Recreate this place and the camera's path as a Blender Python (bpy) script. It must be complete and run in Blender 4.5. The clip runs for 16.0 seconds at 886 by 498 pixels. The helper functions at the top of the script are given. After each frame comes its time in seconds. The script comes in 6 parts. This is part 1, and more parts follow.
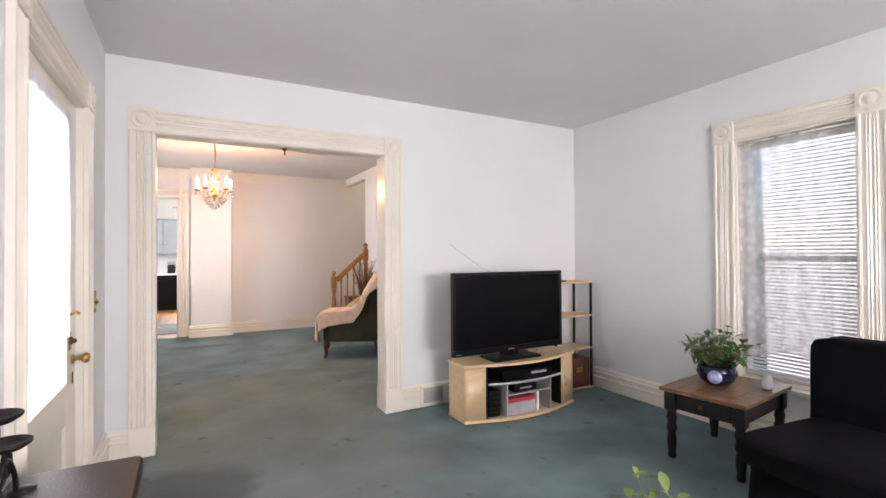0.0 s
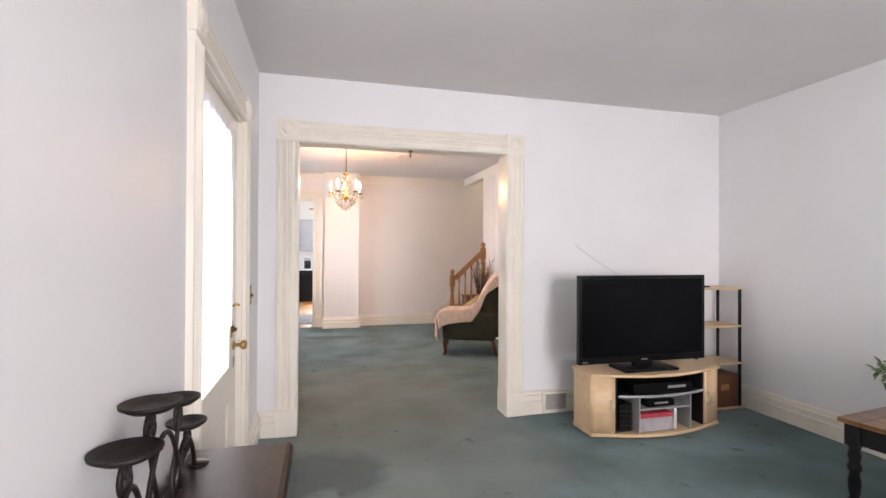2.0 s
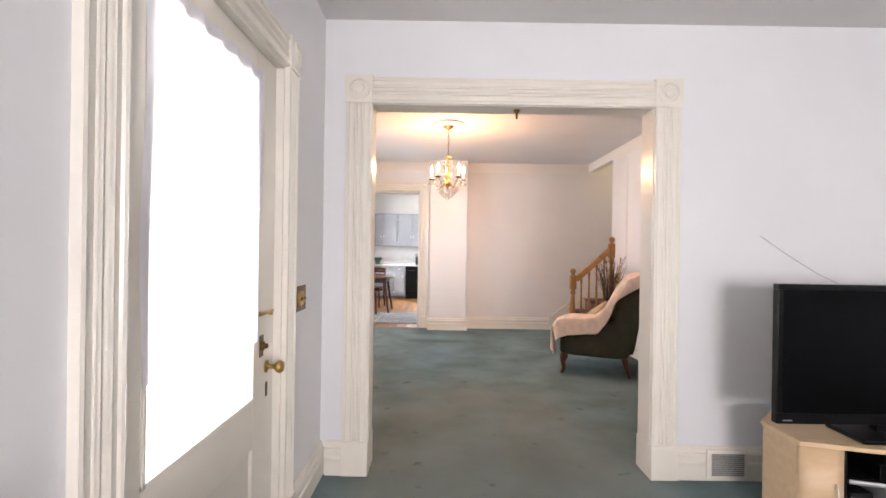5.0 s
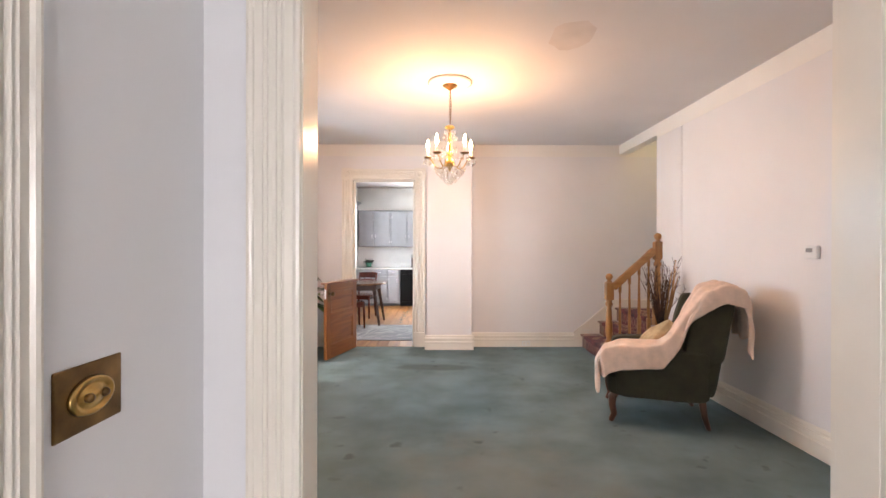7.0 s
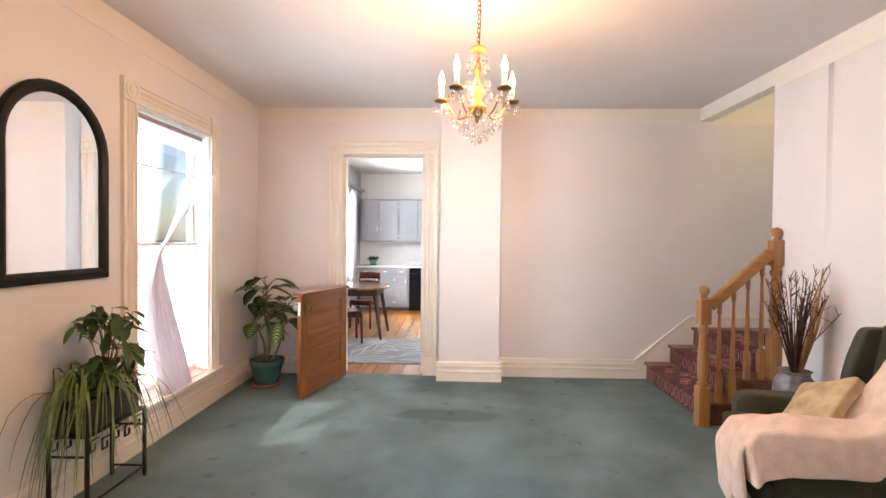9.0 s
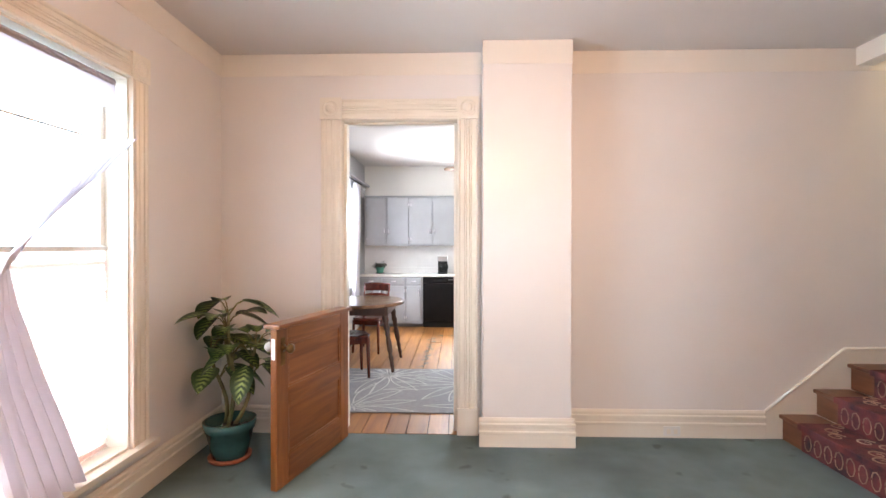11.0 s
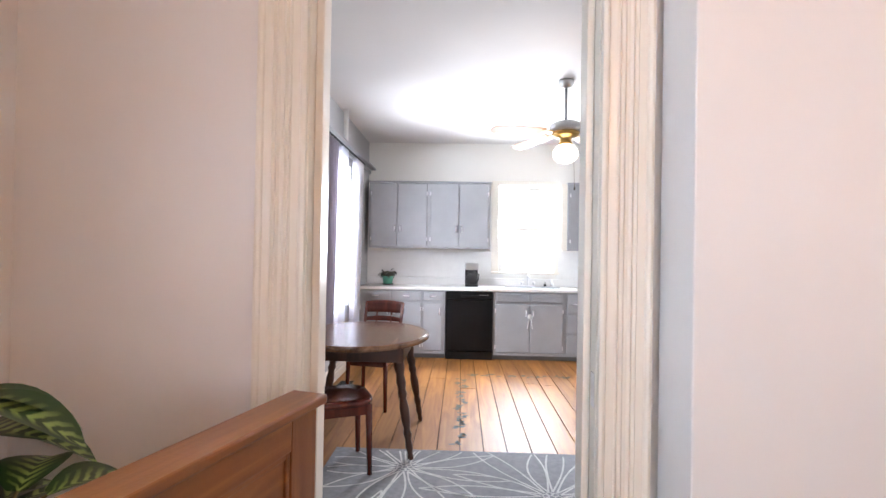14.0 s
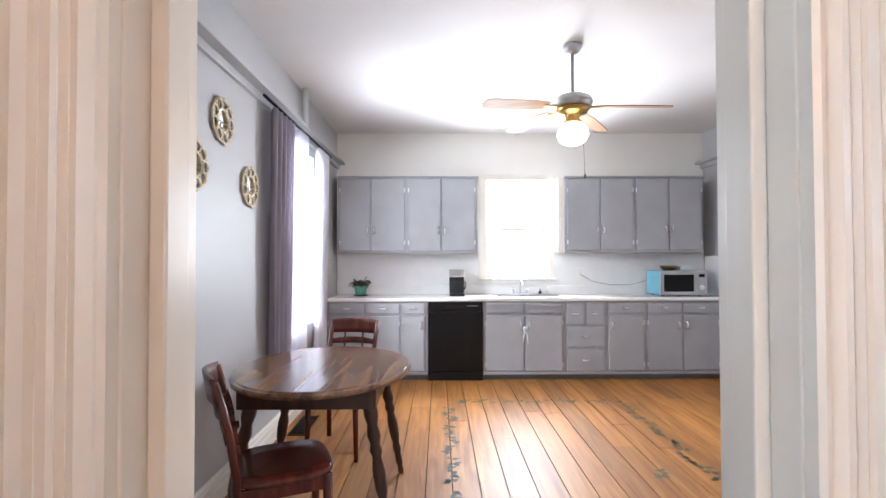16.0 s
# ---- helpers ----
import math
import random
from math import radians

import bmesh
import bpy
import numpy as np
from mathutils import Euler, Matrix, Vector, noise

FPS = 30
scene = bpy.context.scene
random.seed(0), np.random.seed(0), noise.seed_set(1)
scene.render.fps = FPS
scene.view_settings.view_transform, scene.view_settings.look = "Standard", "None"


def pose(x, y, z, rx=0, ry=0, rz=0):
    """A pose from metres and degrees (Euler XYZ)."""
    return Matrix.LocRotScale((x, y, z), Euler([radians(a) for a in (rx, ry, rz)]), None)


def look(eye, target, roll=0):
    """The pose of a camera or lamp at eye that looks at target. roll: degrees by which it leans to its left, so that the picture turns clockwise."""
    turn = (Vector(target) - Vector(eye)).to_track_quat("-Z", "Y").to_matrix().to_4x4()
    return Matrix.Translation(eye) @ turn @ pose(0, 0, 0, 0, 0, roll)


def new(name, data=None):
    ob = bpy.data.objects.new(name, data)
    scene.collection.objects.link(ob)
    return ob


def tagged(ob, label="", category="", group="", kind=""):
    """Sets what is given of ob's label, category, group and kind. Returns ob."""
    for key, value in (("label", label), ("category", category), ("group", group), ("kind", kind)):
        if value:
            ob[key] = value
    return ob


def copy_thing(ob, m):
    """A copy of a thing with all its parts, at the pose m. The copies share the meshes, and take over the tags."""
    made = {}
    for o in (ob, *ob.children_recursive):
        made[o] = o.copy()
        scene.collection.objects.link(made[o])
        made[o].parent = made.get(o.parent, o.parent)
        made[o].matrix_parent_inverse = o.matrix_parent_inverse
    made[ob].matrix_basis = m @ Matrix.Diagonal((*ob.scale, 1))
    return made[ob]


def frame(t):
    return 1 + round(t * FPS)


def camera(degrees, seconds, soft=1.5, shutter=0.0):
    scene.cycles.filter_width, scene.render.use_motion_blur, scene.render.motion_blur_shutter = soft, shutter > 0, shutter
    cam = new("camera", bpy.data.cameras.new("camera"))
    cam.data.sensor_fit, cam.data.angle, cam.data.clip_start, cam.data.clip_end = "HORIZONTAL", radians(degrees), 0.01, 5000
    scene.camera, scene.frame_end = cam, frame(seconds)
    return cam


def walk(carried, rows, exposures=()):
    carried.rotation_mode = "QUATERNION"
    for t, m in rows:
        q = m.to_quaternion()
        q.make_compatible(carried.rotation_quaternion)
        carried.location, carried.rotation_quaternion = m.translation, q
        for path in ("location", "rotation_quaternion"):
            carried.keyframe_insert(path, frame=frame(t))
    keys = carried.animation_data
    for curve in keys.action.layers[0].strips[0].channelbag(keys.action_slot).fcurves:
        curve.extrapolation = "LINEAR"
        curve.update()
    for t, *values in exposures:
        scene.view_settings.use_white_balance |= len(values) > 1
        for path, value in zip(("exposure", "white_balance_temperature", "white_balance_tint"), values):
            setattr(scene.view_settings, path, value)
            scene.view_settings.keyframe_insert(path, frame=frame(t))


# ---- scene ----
cam = camera(86.9, 16.0)
# seconds, place, tilt, roll, heading
ROWS = [
    (0, 0.000, -0.000, 1.369, 0.58, 0.32, -28.37),
    (0.5, -0.021, 0.007, 1.374, 0.55, -0.15, -24.61),
    (1, -0.039, 0.030, 1.381, 0.47, -0.28, -21.29),
    (1.5, -0.042, 0.058, 1.384, 0.39, -0.30, -17.72),
    (2, -0.041, 0.091, 1.384, 0.41, -0.28, -14.54),
    (2.5, -0.015, 0.125, 1.374, 0.58, 0.09, -11.34),
    (3, 0.037, 0.180, 1.357, 0.68, 0.41, -8.39),
    (3.5, 0.121, 0.303, 1.357, 0.44, 0.70, -5.20),
    (4, 0.214, 0.457, 1.358, 0.34, 0.35, -1.75),
    (6.5, 0.215, 2.085, 1.374, -0.61, -1.13, 0.40),
    (7, 0.185, 2.441, 1.386, -0.16, -0.13, -0.36),
    (7.5, 0.177, 2.865, 1.392, -0.11, 0.37, -0.41),
    (8, 0.144, 3.264, 1.399, -0.47, 0.40, -0.65),
    (8.5, 0.152, 3.665, 1.418, -0.93, 0.23, 0.11),
    (9, 0.152, 4.044, 1.429, -1.00, -0.57, 1.38),
    (11.5, -0.266, 5.917, 1.394, -0.29, 0.39, 1.96),
    (12, -0.328, 6.312, 1.405, -0.50, 1.32, 2.64),
    (12.5, -0.403, 6.681, 1.400, -0.46, 1.04, 3.01),
    (13, -0.466, 7.016, 1.370, -0.03, 0.36, 2.94),
    (13.5, -0.524, 7.335, 1.356, 0.23, -0.29, 2.79),
    (14, -0.573, 7.617, 1.348, 0.43, -0.97, 2.22),
    (14.5, -0.602, 7.871, 1.348, 0.73, -1.51, 1.66),
    (15, -0.606, 8.096, 1.359, 0.88, -1.21, 1.28),
    (15.5, -0.627, 8.268, 1.360, 1.03, -0.46, 0.47),
    (16, -0.634, 8.405, 1.347, 1.06, 0.15, -0.45),
]
EXPOSURES = [(0, 0.0, 6500, 10), (7, -0.03, 6500, 10), (9, 0.1, 6500, 10), (12.5, -0.05, 6450, 10), (14, -0.2, 6200, 12), (16, -0.28, 6200, 12)]
walk(cam, [(t, pose(x, y, z, 90 + tilt, roll, heading)) for t, x, y, z, tilt, roll, heading in ROWS],
     exposures=EXPOSURES)

# ---- world and light ----
world = bpy.data.worlds.new("sky")
scene.world = world
world.use_nodes = True
wn = world.node_tree
sky = wn.nodes.new("ShaderNodeTexSky")
sky.sky_type, sky.sun_disc = "NISHITA", False
sky.sun_elevation, sky.sun_rotation = radians(59), radians(-97)
wn.nodes["Background"].inputs["Strength"].default_value = 0.12
wn.links.new(sky.outputs[0], wn.nodes["Background"].inputs[0])


def area(name, eye, target, w, h, watts, colour, spread=180):
    data = bpy.data.lights.new(name, "AREA")
    data.shape, data.size, data.size_y, data.energy, data.color = "RECTANGLE", w, h, watts, colour
    data.spread = radians(spread)
    ob = new(name, data)
    ob.matrix_world = look(eye, target)
    return ob


def bulb(name, place, watts, radius, colour):
    data = bpy.data.lights.new(name, "POINT")
    data.energy, data.shadow_soft_size, data.color = watts, radius, colour
    ob = new(name, data)
    ob.location = place
    return ob


sun = new("sun", bpy.data.lights.new("sun", "SUN"))
sun.data.energy, sun.data.angle, sun.data.color = 2.0, radians(0.6), (1.0, 0.95, 0.88)
sun.matrix_world = look((-5, 7.0, 8.5), (0, 7.6, 0))
DAY = (1.0, 0.93, 0.95)
COOL = (0.90, 0.95, 1.0)
SKYLIGHT = (0.68, 0.85, 1.0)
area("daylight_front_window", (4.05, 1.70, 1.3), (0, 1.70, 1.2), 0.75, 1.8, 6, DAY)
area("daylight_front_door", (-0.586, 2.585, 1.25), (2, 2.585, 1.25), 0.94, 1.7, 48, DAY)
# unseen source assumed behind the walk's start, lights the living room evenly
area("daylight_unseen_south", (1.5, -3.12, 1.5), (1.7, 3, 1.2), 2.0, 1.5, 185, DAY)
area("daylight_dining_window", (-2.24, 7.80, 1.32), (0.2, 7.80, 1.1), 1.5, 2.1, 180, SKYLIGHT, 115)
area("daylight_dining_window", (-2.24, 5.44, 1.32), (0.2, 5.44, 1.1), 0.92, 2.1, 14, SKYLIGHT, 115)
area("daylight_kitchen_window", (-2.22, 12.5, 1.55), (2, 12.5, 0.5), 0.95, 1.7, 220, COOL, 140)
area("daylight_sink_window", (0.315, 14.36, 1.69), (0.315, 9, 1.3), 0.76, 1.2, 270, COOL)
# added fill light from the east, its source is out of view
area("kitchen_east_fill", (2.95, 11.4, 1.3), (-1, 11.4, 1.0), 0.9, 1.9, 14, COOL)
WARM = (1.0, 0.50, 0.235)
CH, D_TOP = (0.268, 6.52), 2.83
for k in range(5):
    a = radians(72 * k + 20)
    bulb("candle_light", (CH[0] + 0.2 * math.cos(a), CH[1] + 0.2 * math.sin(a), D_TOP - 0.535), 13.5, 0.02, WARM)
bulb("fan_light", (0.315, 11.70, 2.215), 7, 0.07, (1.0, 0.82, 0.6))
bulb("stair_light", (3.2, 8.2, 3.6), 14, 0.15, (1.0, 0.80, 0.45))


# ---- materials ----
def mat(name, colour, rough=0.6, var=0.06, scale=6.0, bump=0.1, bscale=180.0, metal=0.0, alt=None, alts=2.0, spec=0.5, obj=0.0, coat=0.0):
    """Paint, cloth or metal: base colour with broad stains, fine grain and relief."""
    m = bpy.data.materials.new(name)
    m.use_nodes = True
    n, l = m.node_tree.nodes, m.node_tree.links
    b = n["Principled BSDF"]
    b.inputs["Roughness"].default_value, b.inputs["Metallic"].default_value = rough, metal
    b.inputs["Specular IOR Level"].default_value = spec
    b.inputs["Coat Weight"].default_value = coat
    tc = n.new("ShaderNodeTexCoord")
    no = n.new("ShaderNodeTexNoise")
    no.inputs["Scale"].default_value, no.inputs["Detail"].default_value = scale, 6
    l.new(tc.outputs["Object"], no.inputs["Vector"])
    ramp = n.new("ShaderNodeValToRGB")
    ramp.color_ramp.elements[0].position, ramp.color_ramp.elements[1].position = 0.3, 0.72
    c = Vector(colour)
    lo = Vector(alt) if alt else c * (1 - 2 * var)
    ramp.color_ramp.elements[0].color = (*lo, 1)
    ramp.color_ramp.elements[1].color = (*[min(1, v * (1 + var)) for v in c], 1)
    l.new(no.outputs[0], ramp.inputs[0])
    out = ramp.outputs[0]
    if obj:
        info = n.new("ShaderNodeObjectInfo")
        hs = n.new("ShaderNodeHueSaturation")
        mr = n.new("ShaderNodeMapRange")
        mr.inputs[3].default_value, mr.inputs[4].default_value = 1 - obj, 1 + obj
        l.new(info.outputs["Random"], mr.inputs[0])
        l.new(mr.outputs[0], hs.inputs["Value"])
        l.new(out, hs.inputs["Color"])
        out = hs.outputs[0]
    l.new(out, b.inputs["Base Color"])
    fine = n.new("ShaderNodeTexNoise")
    fine.inputs["Scale"].default_value, fine.inputs["Detail"].default_value = bscale, 4
    l.new(tc.outputs["Object"], fine.inputs["Vector"])
    bp = n.new("ShaderNodeBump")
    bp.inputs["Strength"].default_value, bp.inputs["Distance"].default_value = bump, 0.004
    l.new(fine.outputs[0], bp.inputs["Height"])
    l.new(bp.outputs[0], b.inputs["Normal"])
    return m


def wood(name, dark, light, axis, rough=0.35, scale=1.0, obj=0.12, bump=0.08):
    """Wood with the grain along an axis (0, 1, 2), with knots and streaks."""
    m = mat(name, light, rough, 0.1, 3, bump, 120, obj=obj)
    n, l = m.node_tree.nodes, m.node_tree.links
    no = [q for q in n if q.type == "TEX_NOISE"][0]
    mp = n.new("ShaderNodeMapping")
    s = [14 * scale] * 3
    s[axis] = 1.2 * scale
    mp.inputs["Scale"].default_value = s
    no.inputs["Scale"].default_value, no.inputs["Distortion"].default_value = 1.6, 0.8
    tc = [q for q in n if q.type == "TEX_COORD"][0]
    l.new(tc.outputs["Object"], mp.inputs["Vector"])
    l.new(mp.outputs[0], no.inputs["Vector"])
    ramp = [q for q in n if q.type == "VALTORGB"][0]
    ramp.color_ramp.elements[0].color, ramp.color_ramp.elements[1].color = (*dark, 1), (*light, 1)
    return m


def sheer(name, colour, through_part, clear=0.0):
    """Thin cloth that lets light through."""
    m = bpy.data.materials.new(name)
    m.use_nodes = True
    n, l = m.node_tree.nodes, m.node_tree.links
    n.remove(n["Principled BSDF"])
    d, t, mix = n.new("ShaderNodeBsdfDiffuse"), n.new("ShaderNodeBsdfTranslucent"), n.new("ShaderNodeMixShader")
    d.inputs[0].default_value = t.inputs[0].default_value = (*colour, 1)
    mix.inputs[0].default_value = through_part
    l.new(d.outputs[0], mix.inputs[1]), l.new(t.outputs[0], mix.inputs[2])
    end = mix
    if clear:
        tr, m2, no, rp = n.new("ShaderNodeBsdfTransparent"), n.new("ShaderNodeMixShader"), n.new("ShaderNodeTexVoronoi"), n.new("ShaderNodeMapRange")
        no.inputs["Scale"].default_value = 17
        tc = n.new("ShaderNodeTexCoord")
        l.new(tc.outputs["Object"], no.inputs["Vector"])
        rp.inputs[1].default_value, rp.inputs[2].default_value = 0.1, 0.6
        rp.inputs[3].default_value, rp.inputs[4].default_value = clear * 0.75, min(1, clear * 1.15)
        l.new(no.outputs["Distance"], rp.inputs[0])
        l.new(rp.outputs[0], m2.inputs[0])
        l.new(mix.outputs[0], m2.inputs[1]), l.new(tr.outputs[0], m2.inputs[2])
        end = m2
    l.new(end.outputs[0], n["Material Output"].inputs[0])
    return m


def glass_mat(name, tint=(1, 1, 1), rough=0.0):
    m = bpy.data.materials.new(name)
    m.use_nodes = True
    b = m.node_tree.nodes["Principled BSDF"]
    b.inputs["Base Color"].default_value = (*tint, 1)
    b.inputs["Transmission Weight"].default_value, b.inputs["Roughness"].default_value, b.inputs["IOR"].default_value = 1.0, rough, 1.45
    return m


def glow(name, colour, strength):
    m = bpy.data.materials.new(name)
    m.use_nodes = True
    b = m.node_tree.nodes["Principled BSDF"]
    b.inputs["Emission Color"].default_value, b.inputs["Emission Strength"].default_value = (*colour, 1), strength
    return m


WALL = mat("white_wall_paint", (0.80, 0.80, 0.81), 0.5, 0.02, 1.2, 0.12, 60)
WALL_D = mat("pale_satin_wall_paint", (0.80, 0.775, 0.76), 0.32, 0.03, 1.0, 0.12, 40)
BAND = mat("cream_frieze_paint", (0.84, 0.80, 0.74), 0.45, 0.02, 1.5, 0.08, 60)
CEIL = mat("white_ceiling_paint", (0.74, 0.72, 0.71), 0.75, 0.03, 0.9, 0.15, 90)
TRIM = mat("cream_gloss_trim_paint", (0.82, 0.775, 0.69), 0.28, 0.03, 3, 0.06, 70)
GREY = mat("grey_wall_paint", (0.46, 0.46, 0.47), 0.5, 0.03, 1.2, 0.1, 70)
KWHITE = mat("warm_white_kitchen_paint", (0.84, 0.82, 0.77), 0.5, 0.02, 1.4, 0.08, 70)
CAB = mat("grey_cabinet_paint", (0.36, 0.37, 0.39), 0.38, 0.04, 5, 0.06, 80)
# darker cabinet grey: the recess shade is put into the toe kick colour
CABK = mat("toe_kick_painted_shade", (0.16, 0.165, 0.175), 0.6, 0.05, 5)
COUNTER = mat("white_laminate", (0.83, 0.82, 0.80), 0.25, 0.02, 9, 0.02)
BLACK = mat("black_appliance_enamel", (0.006, 0.006, 0.0065), 0.3, 0.1, 4, 0.03, spec=0.2)
BLACKM = mat("black_plastic", (0.009, 0.009, 0.0095), 0.45, 0.1, 6, 0.05, spec=0.25)
SCREEN = mat("dark_screen_glass", (0.004, 0.004, 0.0045), 0.25, 0.05, 2, 0.0, spec=0.08)
IRON = mat("dark_wrought_iron", (0.035, 0.028, 0.024), 0.45, 0.2, 20, 0.25, 120, metal=0.6)
LEATHER = mat("dark_brown_leather", (0.018, 0.013, 0.012), 0.42, 0.25, 7, 0.3, 140, spec=0.3)
BLACKCLOTH = mat("black_slipcover_cloth", (0.004, 0.004, 0.005), 0.95, 0.2, 9, 0.5, 220, spec=0.1)
GREENCLOTH = mat("olive_green_upholstery", (0.045, 0.042, 0.024), 0.85, 0.15, 9, 0.5, 260)
FLEECE = mat("cream_fleece", (0.78, 0.60, 0.49), 0.95, 0.08, 14, 0.9, 160)
CUSHION = mat("beige_floral_cushion_cloth", (0.50, 0.40, 0.23), 0.9, 0.2, 11, 0.5, 200, alt=(0.34, 0.24, 0.13))
BRASS = mat("aged_brass", (0.55, 0.36, 0.12), 0.28, 0.2, 14, 0.1, 90, metal=1.0)
DBRASS = mat("dark_brass", (0.22, 0.13, 0.05), 0.35, 0.3, 14, 0.1, 90, metal=0.9)
CHROME = mat("chrome", (0.85, 0.85, 0.86), 0.3, 0.05, 9, 0.02, metal=1.0)
STEEL = mat("brushed_steel", (0.55, 0.55, 0.55), 0.32, 0.06, 9, 0.05, metal=1.0)
BEECH = wood("beech_laminate", (0.60, 0.42, 0.24), (0.68, 0.50, 0.31), 0, 0.4, obj=0.03)
OAK = wood("golden_oak", (0.27, 0.125, 0.035), (0.43, 0.22, 0.075), 2, 0.35, obj=0.05)
OAKX = wood("golden_oak_rail", (0.27, 0.125, 0.035), (0.43, 0.22, 0.075), 0, 0.35, obj=0.05)
DOORWOOD = wood("varnished_fir", (0.15, 0.048, 0.012), (0.31, 0.112, 0.028), 0, 0.3, obj=0.05)
DOORWOODV = wood("varnished_fir_upright", (0.15, 0.048, 0.012), (0.31, 0.112, 0.028), 2, 0.3, obj=0.05)
STAIRWOOD = wood("dark_stained_stair_wood", (0.10, 0.035, 0.015), (0.19, 0.07, 0.03), 1, 0.35)
TABLETOP = wood("worn_walnut_top", (0.06, 0.024, 0.012), (0.27, 0.15, 0.08), 1, 0.22, 0.6, obj=0.02)
DARKWOOD = wood("dark_turned_wood", (0.03, 0.013, 0.008), (0.075, 0.03, 0.016), 2, 0.3, obj=0.05)
CHERRY = wood("dark_cherry_chair_wood", (0.055, 0.010, 0.006), (0.12, 0.022, 0.012), 2, 0.25, obj=0.05)
ETOP = wood("rustic_brown_top", (0.09, 0.04, 0.018), (0.24, 0.115, 0.045), 1, 0.3, 1.2, obj=0.02)
ROSEWOOD = wood("reddish_leg_wood", (0.07, 0.025, 0.012), (0.13, 0.045, 0.02), 2, 0.3)
PINE = wood("honey_pine_boards", (0.20, 0.068, 0.013), (0.38, 0.17, 0.038), 1, 0.5, 0.8, obj=0.22)
CRACK = mat("dark_floor_gap", (0.05, 0.022, 0.01), 0.8, 0.2, 8)
RUGM = mat("grey_rug_pile", (0.27, 0.275, 0.295), 0.95, 0.1, 30, 0.6, 260)
RUGLINE = mat("pale_rug_line", (0.66, 0.66, 0.66), 0.95, 0.08, 30, 0.5, 260)
STENCIL = mat("faded_green_stencil_paint", (0.045, 0.055, 0.045), 0.5, 0.25, 20, 0.0, alt=(0.09, 0.075, 0.045))
LEAF = mat("green_leaf", (0.055, 0.115, 0.022), 0.4, 0.2, 16, 0.15, 60, alt=(0.03, 0.065, 0.014), obj=0.25)
LEAFY = mat("variegated_leaf", (0.30, 0.38, 0.11), 0.4, 0.2, 34, 0.15, 60, alt=(0.02, 0.06, 0.012), obj=0.2)
LEAFS = mat("pale_striped_leaf", (0.16, 0.22, 0.06), 0.45, 0.2, 10, 0.1, 60, alt=(0.06, 0.11, 0.025), obj=0.25)
STEM = mat("plant_stem", (0.20, 0.20, 0.08), 0.6, 0.2, 18, 0.2, alt=(0.12, 0.08, 0.04))
SOIL = mat("potting_soil", (0.03, 0.02, 0.014), 0.95, 0.3, 30, 0.8, 90)
TEAL = mat("teal_glazed_ceramic", (0.045, 0.13, 0.135), 0.25, 0.15, 8, 0.08)
TERRA = mat("terracotta", (0.28, 0.09, 0.045), 0.8, 0.15, 12, 0.2)
NAVY = mat("dark_blue_white_glaze", (0.012, 0.015, 0.04), 0.15, 0.2, 5, 0.03)
PALEBLUE = mat("pale_blue_glaze", (0.40, 0.45, 0.60), 0.2, 0.3, 18, 0.03, alt=(0.05, 0.07, 0.22))
VASEM = mat("grey_blue_stoneware", (0.22, 0.20, 0.20), 0.35, 0.3, 16, 0.1, alt=(0.07, 0.07, 0.10))
TWIG = mat("dry_twigs", (0.085, 0.04, 0.024), 0.9, 0.3, 20, 0.3)
REED = mat("dry_tan_reed", (0.42, 0.22, 0.08), 0.8, 0.2, 12, 0.3)
PLANTER = mat("dark_plastic_planter", (0.03, 0.022, 0.02), 0.5, 0.2, 8, 0.1)
RED = mat("red_book_cloth", (0.45, 0.035, 0.06), 0.6, 0.1, 12, 0.1)
PAPER = mat("grey_paper", (0.42, 0.40, 0.42), 0.8, 0.1, 12, 0.1)
WHITEP = mat("white_plastic", (0.80, 0.80, 0.78), 0.4, 0.02, 8, 0.02)
SILVERP = mat("silver_plastic", (0.5, 0.5, 0.5), 0.35, 0.05, 9, 0.02, metal=0.5)
BLUEP = mat("light_blue_metal", (0.16, 0.42, 0.55), 0.4, 0.05, 9, 0.03)
MINT = mat("mint_green_pot", (0.10, 0.33, 0.24), 0.4, 0.08, 9, 0.05)
PURPLE = mat("dark_purple_leaf", (0.05, 0.03, 0.03), 0.4, 0.2, 16, 0.1, alt=(0.03, 0.05, 0.02))
GOLDW = mat("antique_white_gold_frame", (0.66, 0.55, 0.36), 0.45, 0.25, 30, 0.2)
VENT = mat("grey_vent_metal", (0.33, 0.33, 0.33), 0.4, 0.1, 12, 0.05, metal=0.4)
STAIN = mat("ceiling_water_stain", (0.68, 0.63, 0.60), 0.8, 0.06, 5, 0.1)
MIRROR = mat("mirror_silver", (0.92, 0.92, 0.92), 0.02, 0.0, 2, 0.0, metal=1.0)
CRYSTAL = glass_mat("cut_crystal", (1.0, 0.97, 0.93), 0.0)
PANE = glass_mat("window_glass")
SHEER_W = sheer("white_voile", (0.86, 0.86, 0.90), 0.55)
SHEER_L = sheer("white_lace", (0.80, 0.79, 0.80), 0.45, 0.52)
SHEER_D = sheer("white_knotted_voile", (0.78, 0.77, 0.84), 0.22)
SHEER_G = sheer("grey_lilac_curtain_cloth", (0.40, 0.37, 0.43), 0.35)
BLIND = sheer("pink_beige_pleated_blind", (0.75, 0.58, 0.52), 0.5)
BLINDW = sheer("white_slat", (0.80, 0.80, 0.84), 0.35)
SHADE = sheer("grey_roller_shade", (0.45, 0.40, 0.42), 0.25)
FLAME = glow("candle_bulb_glow", (1.0, 0.74, 0.42), 40)
GLOBE = glow("frosted_globe_glow", (1.0, 0.88, 0.70), 9)
